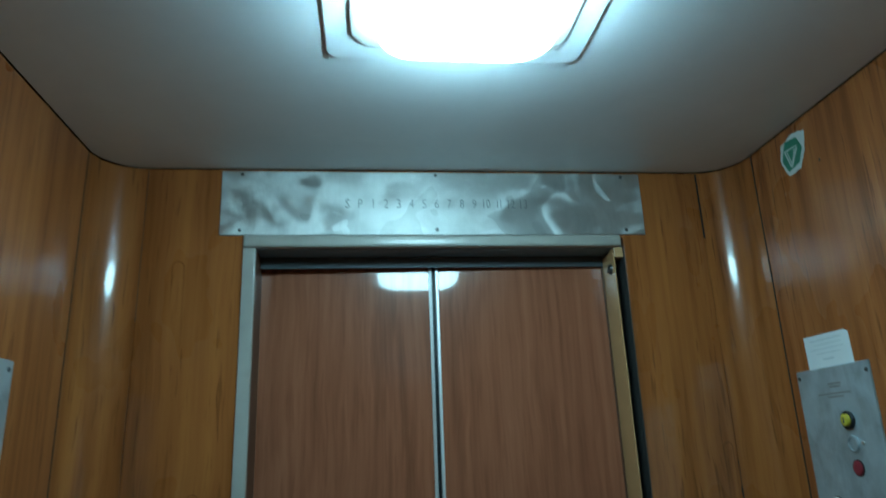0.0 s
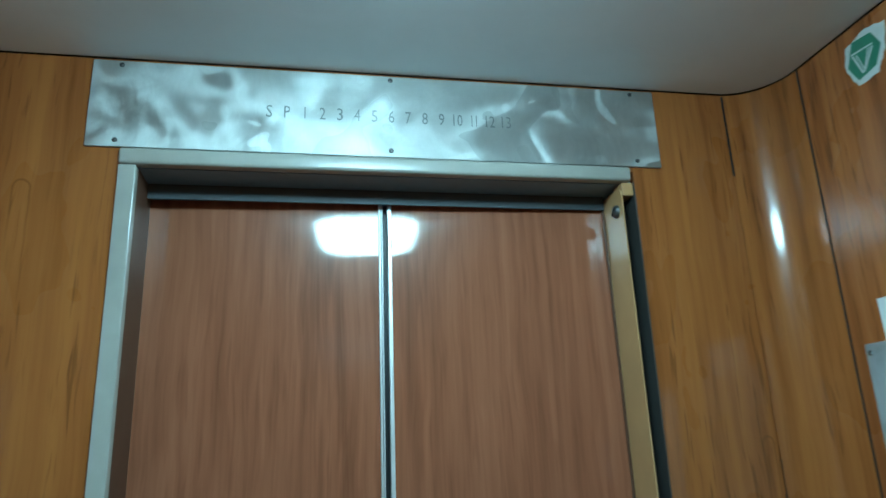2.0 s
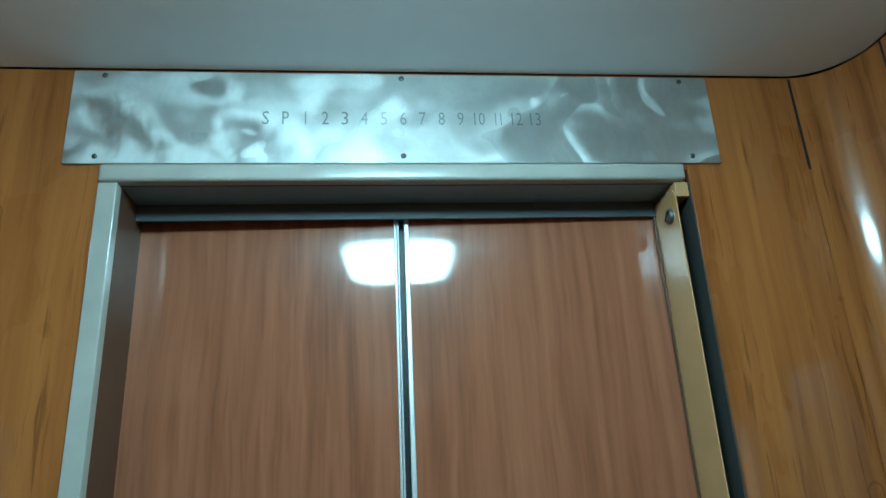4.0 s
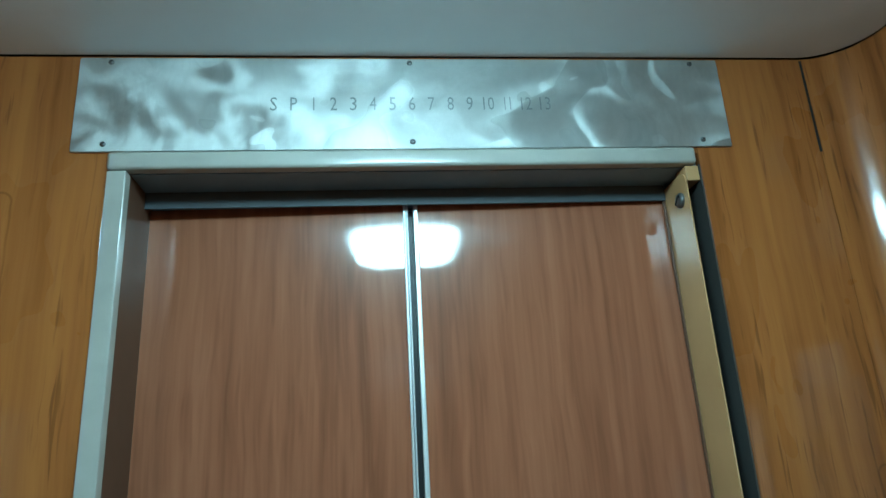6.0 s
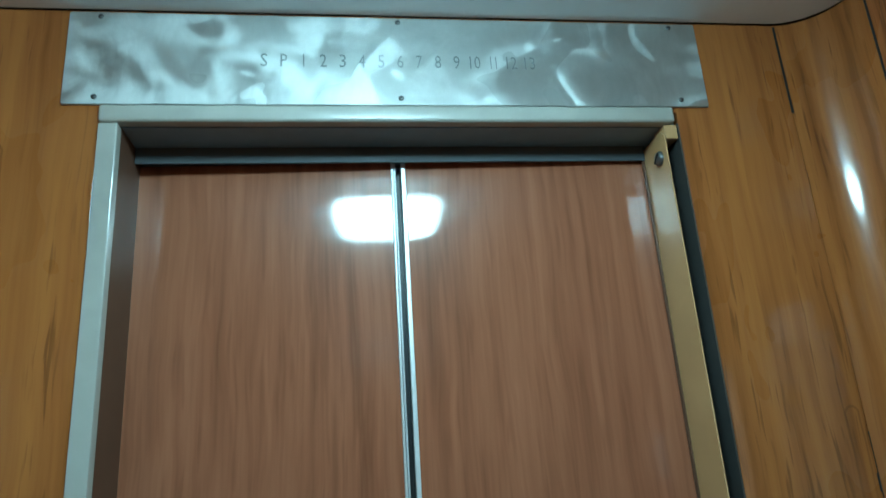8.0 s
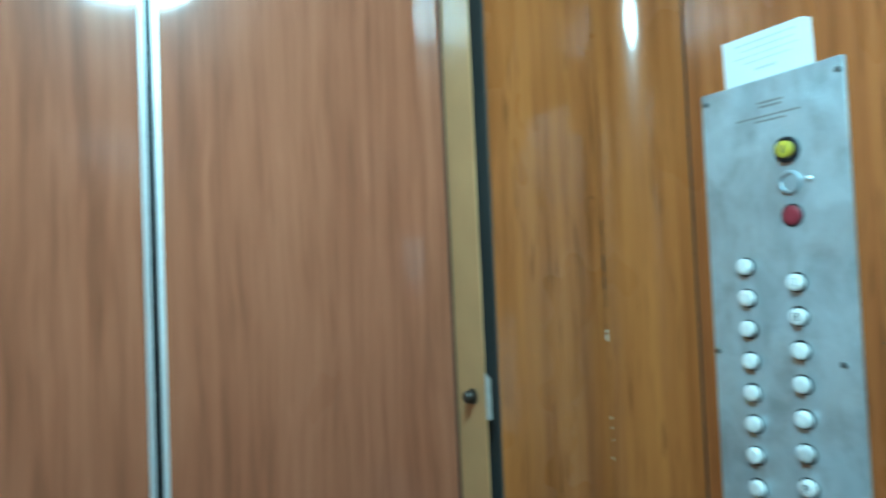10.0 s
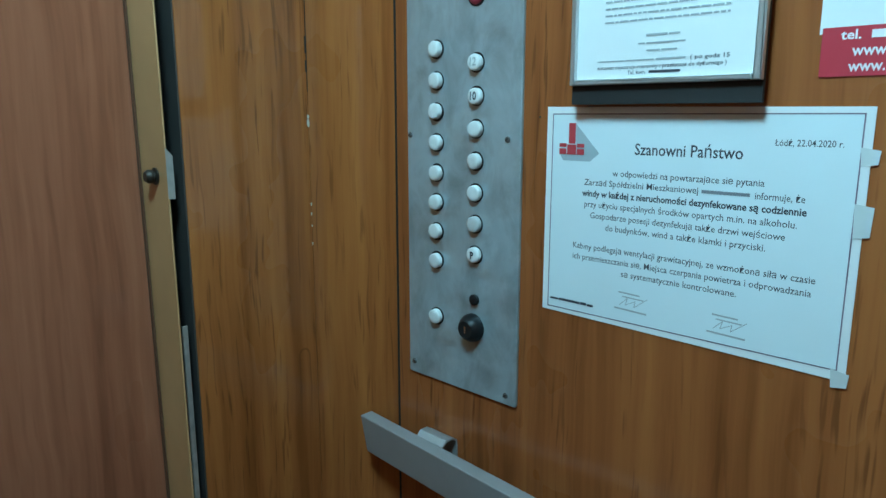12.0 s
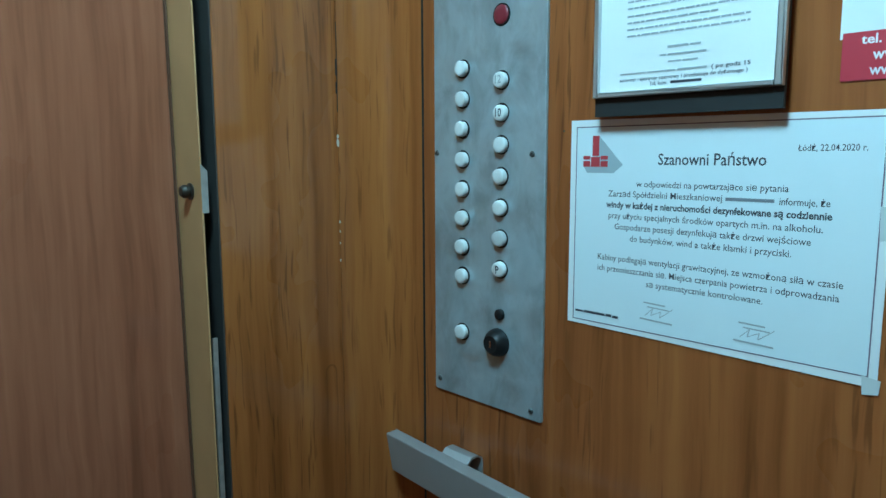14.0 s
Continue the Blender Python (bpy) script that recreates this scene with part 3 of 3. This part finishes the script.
def push_button(y, z, text, material=CAP, seed=0):
    r = random.Random(seed)
    ring = part("button", put(lathe([(0.0108, 0), (0.0108, 0.0008), (0.0098, 0.0009), (0.0098, 0.0002)], 24), on_right(y, z, FACE)), RUBBER, panel, "", 40)
    m = on_right(y + r.uniform(-0.0006, 0.0006), z + r.uniform(-0.0006, 0.0006), FACE, r.uniform(-5, 5), r.uniform(-5, 5))
    part("cap", put(lathe([(0.0088, 0.0002), (0.0088, 0.0052), (0.0083, 0.0063), (0.0070, 0.0069), (0.0035, 0.0071)], 24), m), material, ring, "white plastic cap", 60)
    if text:
        lettering("legend", text, m @ pose(0, 0, 0.00735), 0.0085 if len(text) > 1 else 0.0048, 0.0090, INK_SOFT if text == "12" else INK, ring, 0.018)


for i in range(8):
    push_button(-0.157, 1.574 - 0.0343 * i, "", seed=i)
push_button(-0.157, 1.265, "", seed=20)
for i, s in enumerate(("12", "10", "", "", "", "", "P")):
    push_button(-0.2165, 1.557 - 0.0348 * i, s, CAP_GREY if i == 5 else CAP, seed=30 + i)
yel = part("key_button", put(lathe([(0.0135, 0), (0.0135, 0.004), (0.0120, 0.0055), (0.0105, 0.0055), (0.0100, 0.002)], 24), on_right(-0.2145, 1.694, FACE)), RUBBER, panel, "black collar", 40)
part("cap", put(lathe([(0.0090, 0.002), (0.0090, 0.0075), (0.0080, 0.0085), (0.0045, 0.0088)], 24), on_right(-0.2145, 1.694, FACE)), YELLOW_CAP, yel, "yellow plastic cap", 50)
bar("mark", on_right(-0.2145, 1.694, FACE + 0.0089), -0.0012, 0.0012, -0.004, 0.004, INK, yel)
part("round_lens", put(lathe([(0.0125, 0), (0.0125, 0.0015), (0.0115, 0.003), (0.009, 0.0032), (0.0085, 0.0012)], 28), on_right(-0.2150, 1.660, FACE)), PANEL_STEEL, panel, "bare bright steel ring", 40)
part("alarm_button", put(lathe([(0.0102, 0), (0.0102, 0.0020), (0.0092, 0.0028), (0.0050, 0.0031)], 28), on_right(-0.2155, 1.626, FACE)), RED_CAP, panel, "dark red flush button", 40)
part("button_collar", put(lathe([(0.0122, 0), (0.0122, 0.0010), (0.0106, 0.0012), (0.0104, 0.0002)], 28), on_right(-0.2155, 1.626, FACE)), RUBBER, panel, "thin black collar", 40)
part("lamp_hole", put(lathe([(0.0065, 0), (0.0065, 0.003), (0.0050, 0.0042)], 18), on_right(-0.2165, 1.296, FACE)), RUBBER, panel, "small dark indicator", 40)
key = part("key_switch", put(lathe([(0.0165, 0), (0.0165, 0.003), (0.0150, 0.008), (0.0118, 0.013), (0.0100, 0.0145), (0.0070, 0.0138)], 28), on_right(-0.2140, 1.263, FACE)), RUBBER, panel, "black rubber key switch", 40)
part("slot", put(box(-0.0012, 0.0012, -0.004, 0.004, 0.0135, 0.0146), on_right(-0.2140, 1.263, FACE)), BRIGHT_STEEL, key)
for y, z in ((-0.2360, 1.661), (-0.2045, 1.6585)):
    part("stud", put(lathe([(0.0028, 0), (0.0028, 0.0016), (0.0018, 0.0024)], 12), on_right(y, z, FACE)), BRIGHT_STEEL, panel, "small bright stud", 40)
bars("worn_engraving", on_right(-0.200, 1.742, FACE), [(-0.018, 0.012, 0.006, 0.0085), (-0.016, 0.010, 0.0015, 0.004), (-0.045, 0.030, -0.0085, -0.0065), (-0.022, 0.014, -0.0135, -0.0115)], ENGRAVE, panel)

# ---- paper card, label, notices ----
card = thing("card", "small white printed card tucked behind the steel panel", "card")
part("sheet", prism([on_right(y, z, 0.0002) @ Vector() for y, z in ((-0.141, 1.760), (-0.139, 1.8275), (-0.236, 1.8265), (-0.2455, 1.8225), (-0.2475, 1.760))], (-1, 0, 0), 0.0004), CARD_PAPER, card)
m = on_right(-0.193, 1.800, 0.0007)
bars("print", m, [(-0.038, 0.036, 0.0175, 0.0195), (-0.030, 0.034, 0.0105, 0.0120), (-0.040, 0.038, 0.0035, 0.0048), (-0.028, 0.030, -0.0035, -0.0022), (-0.014, 0.012, -0.0135, -0.0105)], CARD_INK, card)

label = thing("torn_label", "torn white paper label with a green hexagon badge", "label")
paper = [(-0.240, 2.156), (-0.234, 2.126), (-0.226, 2.112), (-0.216, 2.098), (-0.183, 2.096), (-0.172, 2.119), (-0.168, 2.133), (-0.175, 2.156), (-0.211, 2.163)]
rough_edge, rng = [], random.Random(9)
for (y0, z0), (y1, z1) in zip(paper, paper[1:] + paper[:1]):
    for k in range(4):
        rough_edge.append((y0 + (y1 - y0) * k / 4 + rng.uniform(-0.0011, 0.0011), z0 + (z1 - z0) * k / 4 + rng.uniform(-0.0011, 0.0011)))
part("paper", prism([on_right(y, z, 0.0002) @ Vector() for y, z in rough_edge], (-1, 0, 0), 0.0004), TORN_PAPER, label)
hexagon = [(-0.218, 2.153), (-0.229, 2.131), (-0.216, 2.108), (-0.186, 2.103), (-0.173, 2.127), (-0.187, 2.157)]
badge = part("badge", prism([on_right(y, z, 0.0007) @ Vector() for y, z in hexagon], (-1, 0, 0), 0.0003), GREEN, label, "faded green hexagon")


def stroke(y0, z0, y1, z1, w, out, bm):
    d = Vector((y1 - y0, z1 - z0)).normalized() * (w / 2)
    q = [(y0 - d.y, z0 + d.x), (y1 - d.y, z1 + d.x), (y1 + d.y, z1 - d.x), (y0 + d.y, z0 - d.x)]
    return prism([on_right(y, z, out) @ Vector() for y, z in q], (-1, 0, 0), 0.0002, bm)


vee = bmesh.new()
for y0, z0, y1, z1, w in ((-0.184, 2.139, -0.195, 2.109, 0.003), (-0.190, 2.137, -0.198, 2.112, 0.002), (-0.216, 2.135, -0.197, 2.109, 0.003), (-0.210, 2.136, -0.199, 2.114, 0.002), (-0.182, 2.141, -0.217, 2.138, 0.002)):
    stroke(y0, z0, y1, z1, w, 0.0011, vee)
part("chevron", vee, TORN_PAPER, badge)

notice = thing("notice", "white laminated notice with red logo and black print, wall-taped", "notice")
sheet = bmesh.new()
NY0, NY1, NZ0, NZ1, cols = -0.308, -0.5905, 1.302, 1.510, 24
NOUT = 0.0012


def sag(s):
    """How far the sheet stands off the wall."""
    return NOUT


for i in range(cols):
    a, b = i / cols, (i + 1) / cols
    ya, yb = NY0 + (NY1 - NY0) * a, NY0 + (NY1 - NY0) * b
    lo = lambda s: NZ0 + 0.003 - 0.004 * s
    for near in (0.0, 0.0007):
        sheet.faces.new([sheet.verts.new((XR - sag(s) + near, y, z)) for s, y, z in ((a, ya, lo(a)), (b, yb, lo(b)), (b, yb, NZ1 - 0.002 * b), (a, ya, NZ1 - 0.002 * a))])
bmesh.ops.remove_doubles(sheet, verts=sheet.verts, dist=0.00005)
part("sheet", sheet, PAPER, notice, smooth=30)


def line(text, y0, y1, z, height, bold=0.005, material=INK, name="text_line", parent=None):
    s = ((y0 + y1) / 2 - NY0) / (NY1 - NY0)
    out = max(sag(s), sag((y1 - NY0) / (NY1 - NY0)) if s > 0.6 else 0)
    return lettering(name, text, on_right((y0 + y1) / 2, z, out + 0.0003), y0 - y1, height, material, parent or notice, bold)


line("Szanowni Państwo", -0.4045, -0.5005, 1.4715, 0.0105, 0.010)
line("Łódź, 22.04.2020 r.", -0.524, -0.5725, 1.4808, 0.0052)
line("w odpowiedzi na powtarzające się pytania", -0.383, -0.519, 1.4487, 0.0060)
line("Zarząd Spółdzielni Mieszkaniowej", -0.353, -0.4655, 1.4388, 0.0060)
line("informuje, że", -0.5125, -0.550, 1.4382, 0.0060)
bars("text_bar", on_right(-0.4885, 1.4384, NOUT + 0.0003), [(-0.0200, 0.0200, -0.0014, 0.0013)], BAR_INK, notice)
line("windy w każdej z nieruchomości dezynfekowane są codziennie", -0.351, -0.552, 1.4282, 0.0060, 0.030)
line("przy użyciu specjalnych środków opartych m.in. na alkoholu.", -0.354, -0.546, 1.4178, 0.0060)
line("Gospodarze posesji dezynfekują także drzwi wejściowe", -0.361, -0.538, 1.4073, 0.0060)
line("do budynków, wind a także klamki i przyciski.", -0.378, -0.524, 1.3967, 0.0060)
line("Kabiny podlegają wentylacji grawitacyjnej, ze wzmożoną siłą w czasie", -0.343, -0.563, 1.3762, 0.0060)
line("ich przemieszczania się. Miejsca czerpania powietrza i odprowadzania", -0.343, -0.561, 1.3655, 0.0060)
line("są systematycznie kontrolowane.", -0.397, -0.504, 1.3550, 0.0060)
bars("address_bar", on_right(-0.343, 1.3180, NOUT + 0.0003), [(-0.025, -0.0155, -0.0010, 0.0010), (-0.0145, 0.010, -0.0010, 0.0014), (0.011, 0.0175, -0.0010, 0.0016), (0.0185, 0.025, -0.0014, 0.0010)], INK, notice)
for y, z in ((-0.409, 1.329), (-0.499, 1.3255)):
    m = on_right(y, z, NOUT + 0.0003)
    bars("signature", m @ pose(0, 0, 0, 0, 0, -2), [(-0.014, 0.008, 0.0075, 0.0088), (-0.017, 0.016, -0.0085, -0.0070), (-0.010, 0.012, 0.0040, 0.0050)], INK_SOFT, notice)
    sign = bmesh.new()
    pts = [(-0.012, -0.004), (-0.004, 0.004), (-0.006, -0.003), (0.004, 0.002), (0.003, -0.004), (0.016, 0.006)]
    for (a, b), (c, d) in zip(pts, pts[1:]):
        stroke(y - a, z + b, y - c, z + d, 0.0006, NOUT + 0.0003, sign)
    part("signature_stroke", sign, INK_SOFT, notice)
part("printed_field", put(box(-0.1345, 0.1345, -0.097, 0.097, 0.0, 0.0002), on_right(-0.4495, 1.406, NOUT)), NOTICE_TINT, notice, "pale blue printed field")
BY0, BY1, BZ0, BZ1 = -0.3145, -0.5845, 1.3085, 1.5035
for name, y0, y1, z0, z1 in (("border", BY0, BY1, BZ1 - 0.001, BZ1), ("border", BY0, BY1, BZ0, BZ0 + 0.001), ("border", BY0, BY0 - 0.001, BZ0, BZ1), ("border", BY1 + 0.001, BY1, BZ0, BZ1)):
    bm = bmesh.new()
    for i in range(cols):
        ya, yb = y0 + (y1 - y0) * i / cols, y0 + (y1 - y0) * (i + 1) / cols
        bm.faces.new([bm.verts.new((XR - sag((y - NY0) / (NY1 - NY0)) - 0.0003, y, z)) for y, z in ((ya, z0), (yb, z0), (yb, z1), (ya, z1))])
    part(name, bm, BORDER_INK, notice)
m = on_right(-0.338, 1.4655, NOUT + 0.0003)
shade = part("logo_shade", put(prism([(0.003, 0.029, 0), (0.030, 0.001, 0), (0.020, -0.007, 0), (-0.010, -0.007, 0), (-0.014, -0.001, 0), (0.003, 0.001, 0)], (0, 0, 1), 0.0001), m), LOGO_SHADE, notice)
logo = bmesh.new()
for u0, u1, v0, v1 in ((-0.004, 0.0035, 0.0095, 0.029), (-0.0145, -0.0065, 0.006, 0.0095), (-0.0145, -0.0065, -0.001, 0.0045), (-0.0055, 0.0045, -0.001, 0.0085), (0.0055, 0.0135, 0.006, 0.0095), (0.0055, 0.0135, -0.001, 0.0045)):
    box(u0, u1, v0, v1, 0.0002, 0.0005, bm=logo)
part("logo", put(logo, m), LOGO_RED, notice, "red block logo")
for y, z, h in ((-0.5885, 1.472, 0.014), (-0.5885, 1.425, 0.026), (-0.5850, 1.3020, 0.015)):
    part("tape", prism([on_right(y + dy, z + dz, 0.0015) @ Vector() for dy, dz in ((0.004, -h / 2), (0.005, h / 2), (-0.008, h / 2 - 0.002), (-0.007, -h / 2 + 0.002))], (-1, 0, 0), 0.0002), TAPE, notice, "piece of clear tape")

frame_ = thing("poster_frame", "aluminium wall frame with white printed instruction sheet", "picture frame")
FO = XR - 0.566
wall_plate("spacer", -0.495, -0.3600, 1.5300, 1.7500, 0.0005, FO - 0.0085, 0.001, BLACK, frame_, 0.0, "black spacer")
wall_plate("backing", -0.5160, -0.3445, 1.5115, 1.7635, FO - 0.0085, FO - 0.004, 0.001, BLACK, frame_, 0.0, "black plate behind the frame, lower than its bottom bar")
wall_plate("sheet", -0.5100, -0.3490, 1.5325, 1.7590, FO - 0.004, FO - 0.0028, 0.001, FRAMED_PAPER, frame_, 0.0, "white printed sheet")
for y0, y1, z0, z1 in ((-0.3500, -0.3445, 1.5285, 1.7655), (-0.5160, -0.5092, 1.5285, 1.7655), (-0.5089, -0.3503, 1.5285, 1.5335), (-0.5089, -0.3503, 1.7580, 1.7655)):
    wall_plate("frame_bar", y0, y1, z0, z1, FO - 0.0042, FO + 0.0015, 0.0004, ALUMINIUM, frame_, 0.0012, "aluminium frame profile")
rows, rng = [], random.Random(3)
m = on_right(-0.4315, 1.6460, FO - 0.0026)


def words(u0, u1, v_, h):
    """A line of small print: a bar for each word."""
    u = u0
    while u < u1 - 0.001:
        w = min(rng.uniform(0.0025, 0.0105), u1 - u)
        rows.append((u, u + w, v_, v_ + h))
        u += w + 0.0013


for w, at_ in ((0.104, 0.093), (0.045, 0.086), (0.022, 0.0795), (0.076, 0.068)):
    words(-w / 2, w / 2, at_, 0.0020)
v = 0.0520
for i in range(21):
    words(-0.054, 0.056 if rng.random() < 0.7 else rng.uniform(-0.03, 0.045), v, 0.0015)
    v -= 0.0057 if i not in (3, 10, 16) else 0.0068
bars("print", m, rows, PRINT_INK, frame_)
bars("print", m, [(-0.014, 0.005, -0.0786, -0.0766), (0.0065, 0.016, -0.0784, -0.0768), (-0.021, -0.015, -0.0848, -0.0834), (-0.0135, 0.021, -0.0848, -0.0834), (-0.013, -0.001, -0.0908, -0.0894), (0.0005, 0.014, -0.0908, -0.0894), (-0.060, -0.034, -0.0982, -0.0970), (-0.0325, -0.006, -0.0982, -0.0970), (-0.004, 0.022, -0.0984, -0.0967)], INK_SOFT, frame_)


def framed(text, u0, u1, v_, h, material=INK, bold=0.0):
    return lettering("text_line", text, m @ pose((u0 + u1) / 2, v_, 0.0002), u1 - u0, h, material, frame_, bold)


framed("( po godz 15", 0.026, 0.058, -0.0975, 0.0034, INK, 0.01)
framed("automat rejestruje rozmowy i przekazuje do dyżurnego )", -0.060, 0.056, -0.1030, 0.0032, INK, 0.01)
framed("Tel. kom.", -0.030, -0.013, -0.1078, 0.0034, INK, 0.01)
bar("text_bar", m, -0.010, 0.018, -0.1088, -0.1066, INK, frame_)

sign_ = thing("sticker", "red and white printed sticker with a black ring", "sticker")
wall_plate("band", -0.716, -0.5485, 1.6675, 1.6885, 0.0002, 0.0008, 0.0005, RED_PRINT, sign_, 0.0, "red top band")
wall_plate("field", -0.716, -0.5480, 1.5600, 1.6670, 0.0002, 0.0008, 0.0005, PAPER, sign_, 0.0, "white field")
wall_plate("band", -0.716, -0.5500, 1.5295, 1.5642, 0.0009, 0.0012, 0.0005, RED_PRINT, sign_, 0.0, "red bottom band")
ring_bm = bmesh.new()
va = []
for i in range(49):
    a = 2 * math.pi * i / 48
    va.append([on_right(-0.632, 1.616, 0.0011) @ Vector((r * math.cos(a), r * math.sin(a), 0)) for r in (0.0532, 0.0555)])
for (a, b), (c, d) in zip(va, va[1:]):
    ring_bm.faces.new([ring_bm.verts.new(p) for p in (a, b, d, c)])
part("ring", ring_bm, INK, sign_, "thin black ring")
lettering("text_line", "OBI", on_right(-0.5600, 1.6775, 0.0010), 0.0270, 0.0115, WHITE_PRINT, sign_, 0.03, left=True)
lettering("text_line", "tel.", on_right(-0.5625, 1.5585, 0.0014), 0.0130, 0.0068, WHITE_PRINT, sign_, 0.02, left=True)
bars("text_bar", on_right(-0.60, 1.5455, 0.0014), [(-0.018, 0.060, 0.0100, 0.0155), (-0.004, 0.070, 0.0005, 0.0055), (-0.006, 0.072, -0.0105, -0.0055)], WHITE_PRINT, sign_)
for y, z in ((-0.5705, 1.5475), (-0.5690, 1.5365)):
    lettering("text_line", "www.", on_right(y, z, 0.0014), 0.0235, 0.0078, WHITE_PRINT, sign_, 0.02, left=True)

for y, z, r in ((-0.298, 1.500, 0.0011), (-0.262, 2.092, 0.0026)):
    part("nail_hole", put(lathe([(r, 0.0), (r, 0.0003), (r * 0.6, 0.0004)], 10), on_right(y, z, 0.0)), BRONZE, wall_e, "small dark hole")

# ---- handrail ----
rail = thing("handrail", "flat grey aluminium handrail on brackets along the wall", "handrail")
LEAN = 0.070
bar = box(0.5455, 0.5645, -0.76, -0.050, 1.0640, 1.115, 0.0014)
for v in bar.verts:
    # the bar stands further off the wall towards the rear; its lower edge is set in and its end cut at a slant
    low = (1.115 - v.co.z) / 0.051
    v.co.x += LEAN * (v.co.y + 0.050) + 0.0050 * low
    if v.co.y > -0.1:
        v.co.y -= 0.006 * low
part("bar", bar, RAIL_ALU, rail)


def bracket(y):
    """A bent strap from the wall to the back of the bar, open underneath."""
    bm = bmesh.new()
    off = LEAN * (y + 0.050)
    prof = [(0.5650 + off, 1.1135), (0.570 + off * 0.8, 1.1195), (0.578 + off * 0.3, 1.1195), (0.5830, 1.1150), (0.5846, 1.107), (0.5846, 1.064), (0.5826, 1.064), (0.5826, 1.106), (0.5815, 1.1130), (0.578 + off * 0.3, 1.1170), (0.571 + off * 0.8, 1.1170), (0.5650 + off, 1.1110)]
    prism([(x, y - 0.030, z) for x, z in prof], (0, 1, 0), 0.044, bm)
    return bm


for y in (-0.158, -0.66):
    part("bracket", bracket(y), RAIL_ALU, rail, smooth=40)

# ---- steel plate on the far side wall ----
blank = thing("steel_plate", "blank brushed steel plate screwed to the wood wall", "plate")
part("plate", box(XL + 0.0003, XL + 0.004, -0.40, -0.232, 1.22, 1.805, 0.0010), PANEL_STEEL, blank)
for y in (-0.244, -0.388):
    for z in (1.232, 1.793):
        screw("screw", Matrix(((0, 0, 1, XL + 0.004), (1, 0, 0, y), (0, 1, 0, z), (0, 0, 0, 1))), 0.0034, blank)
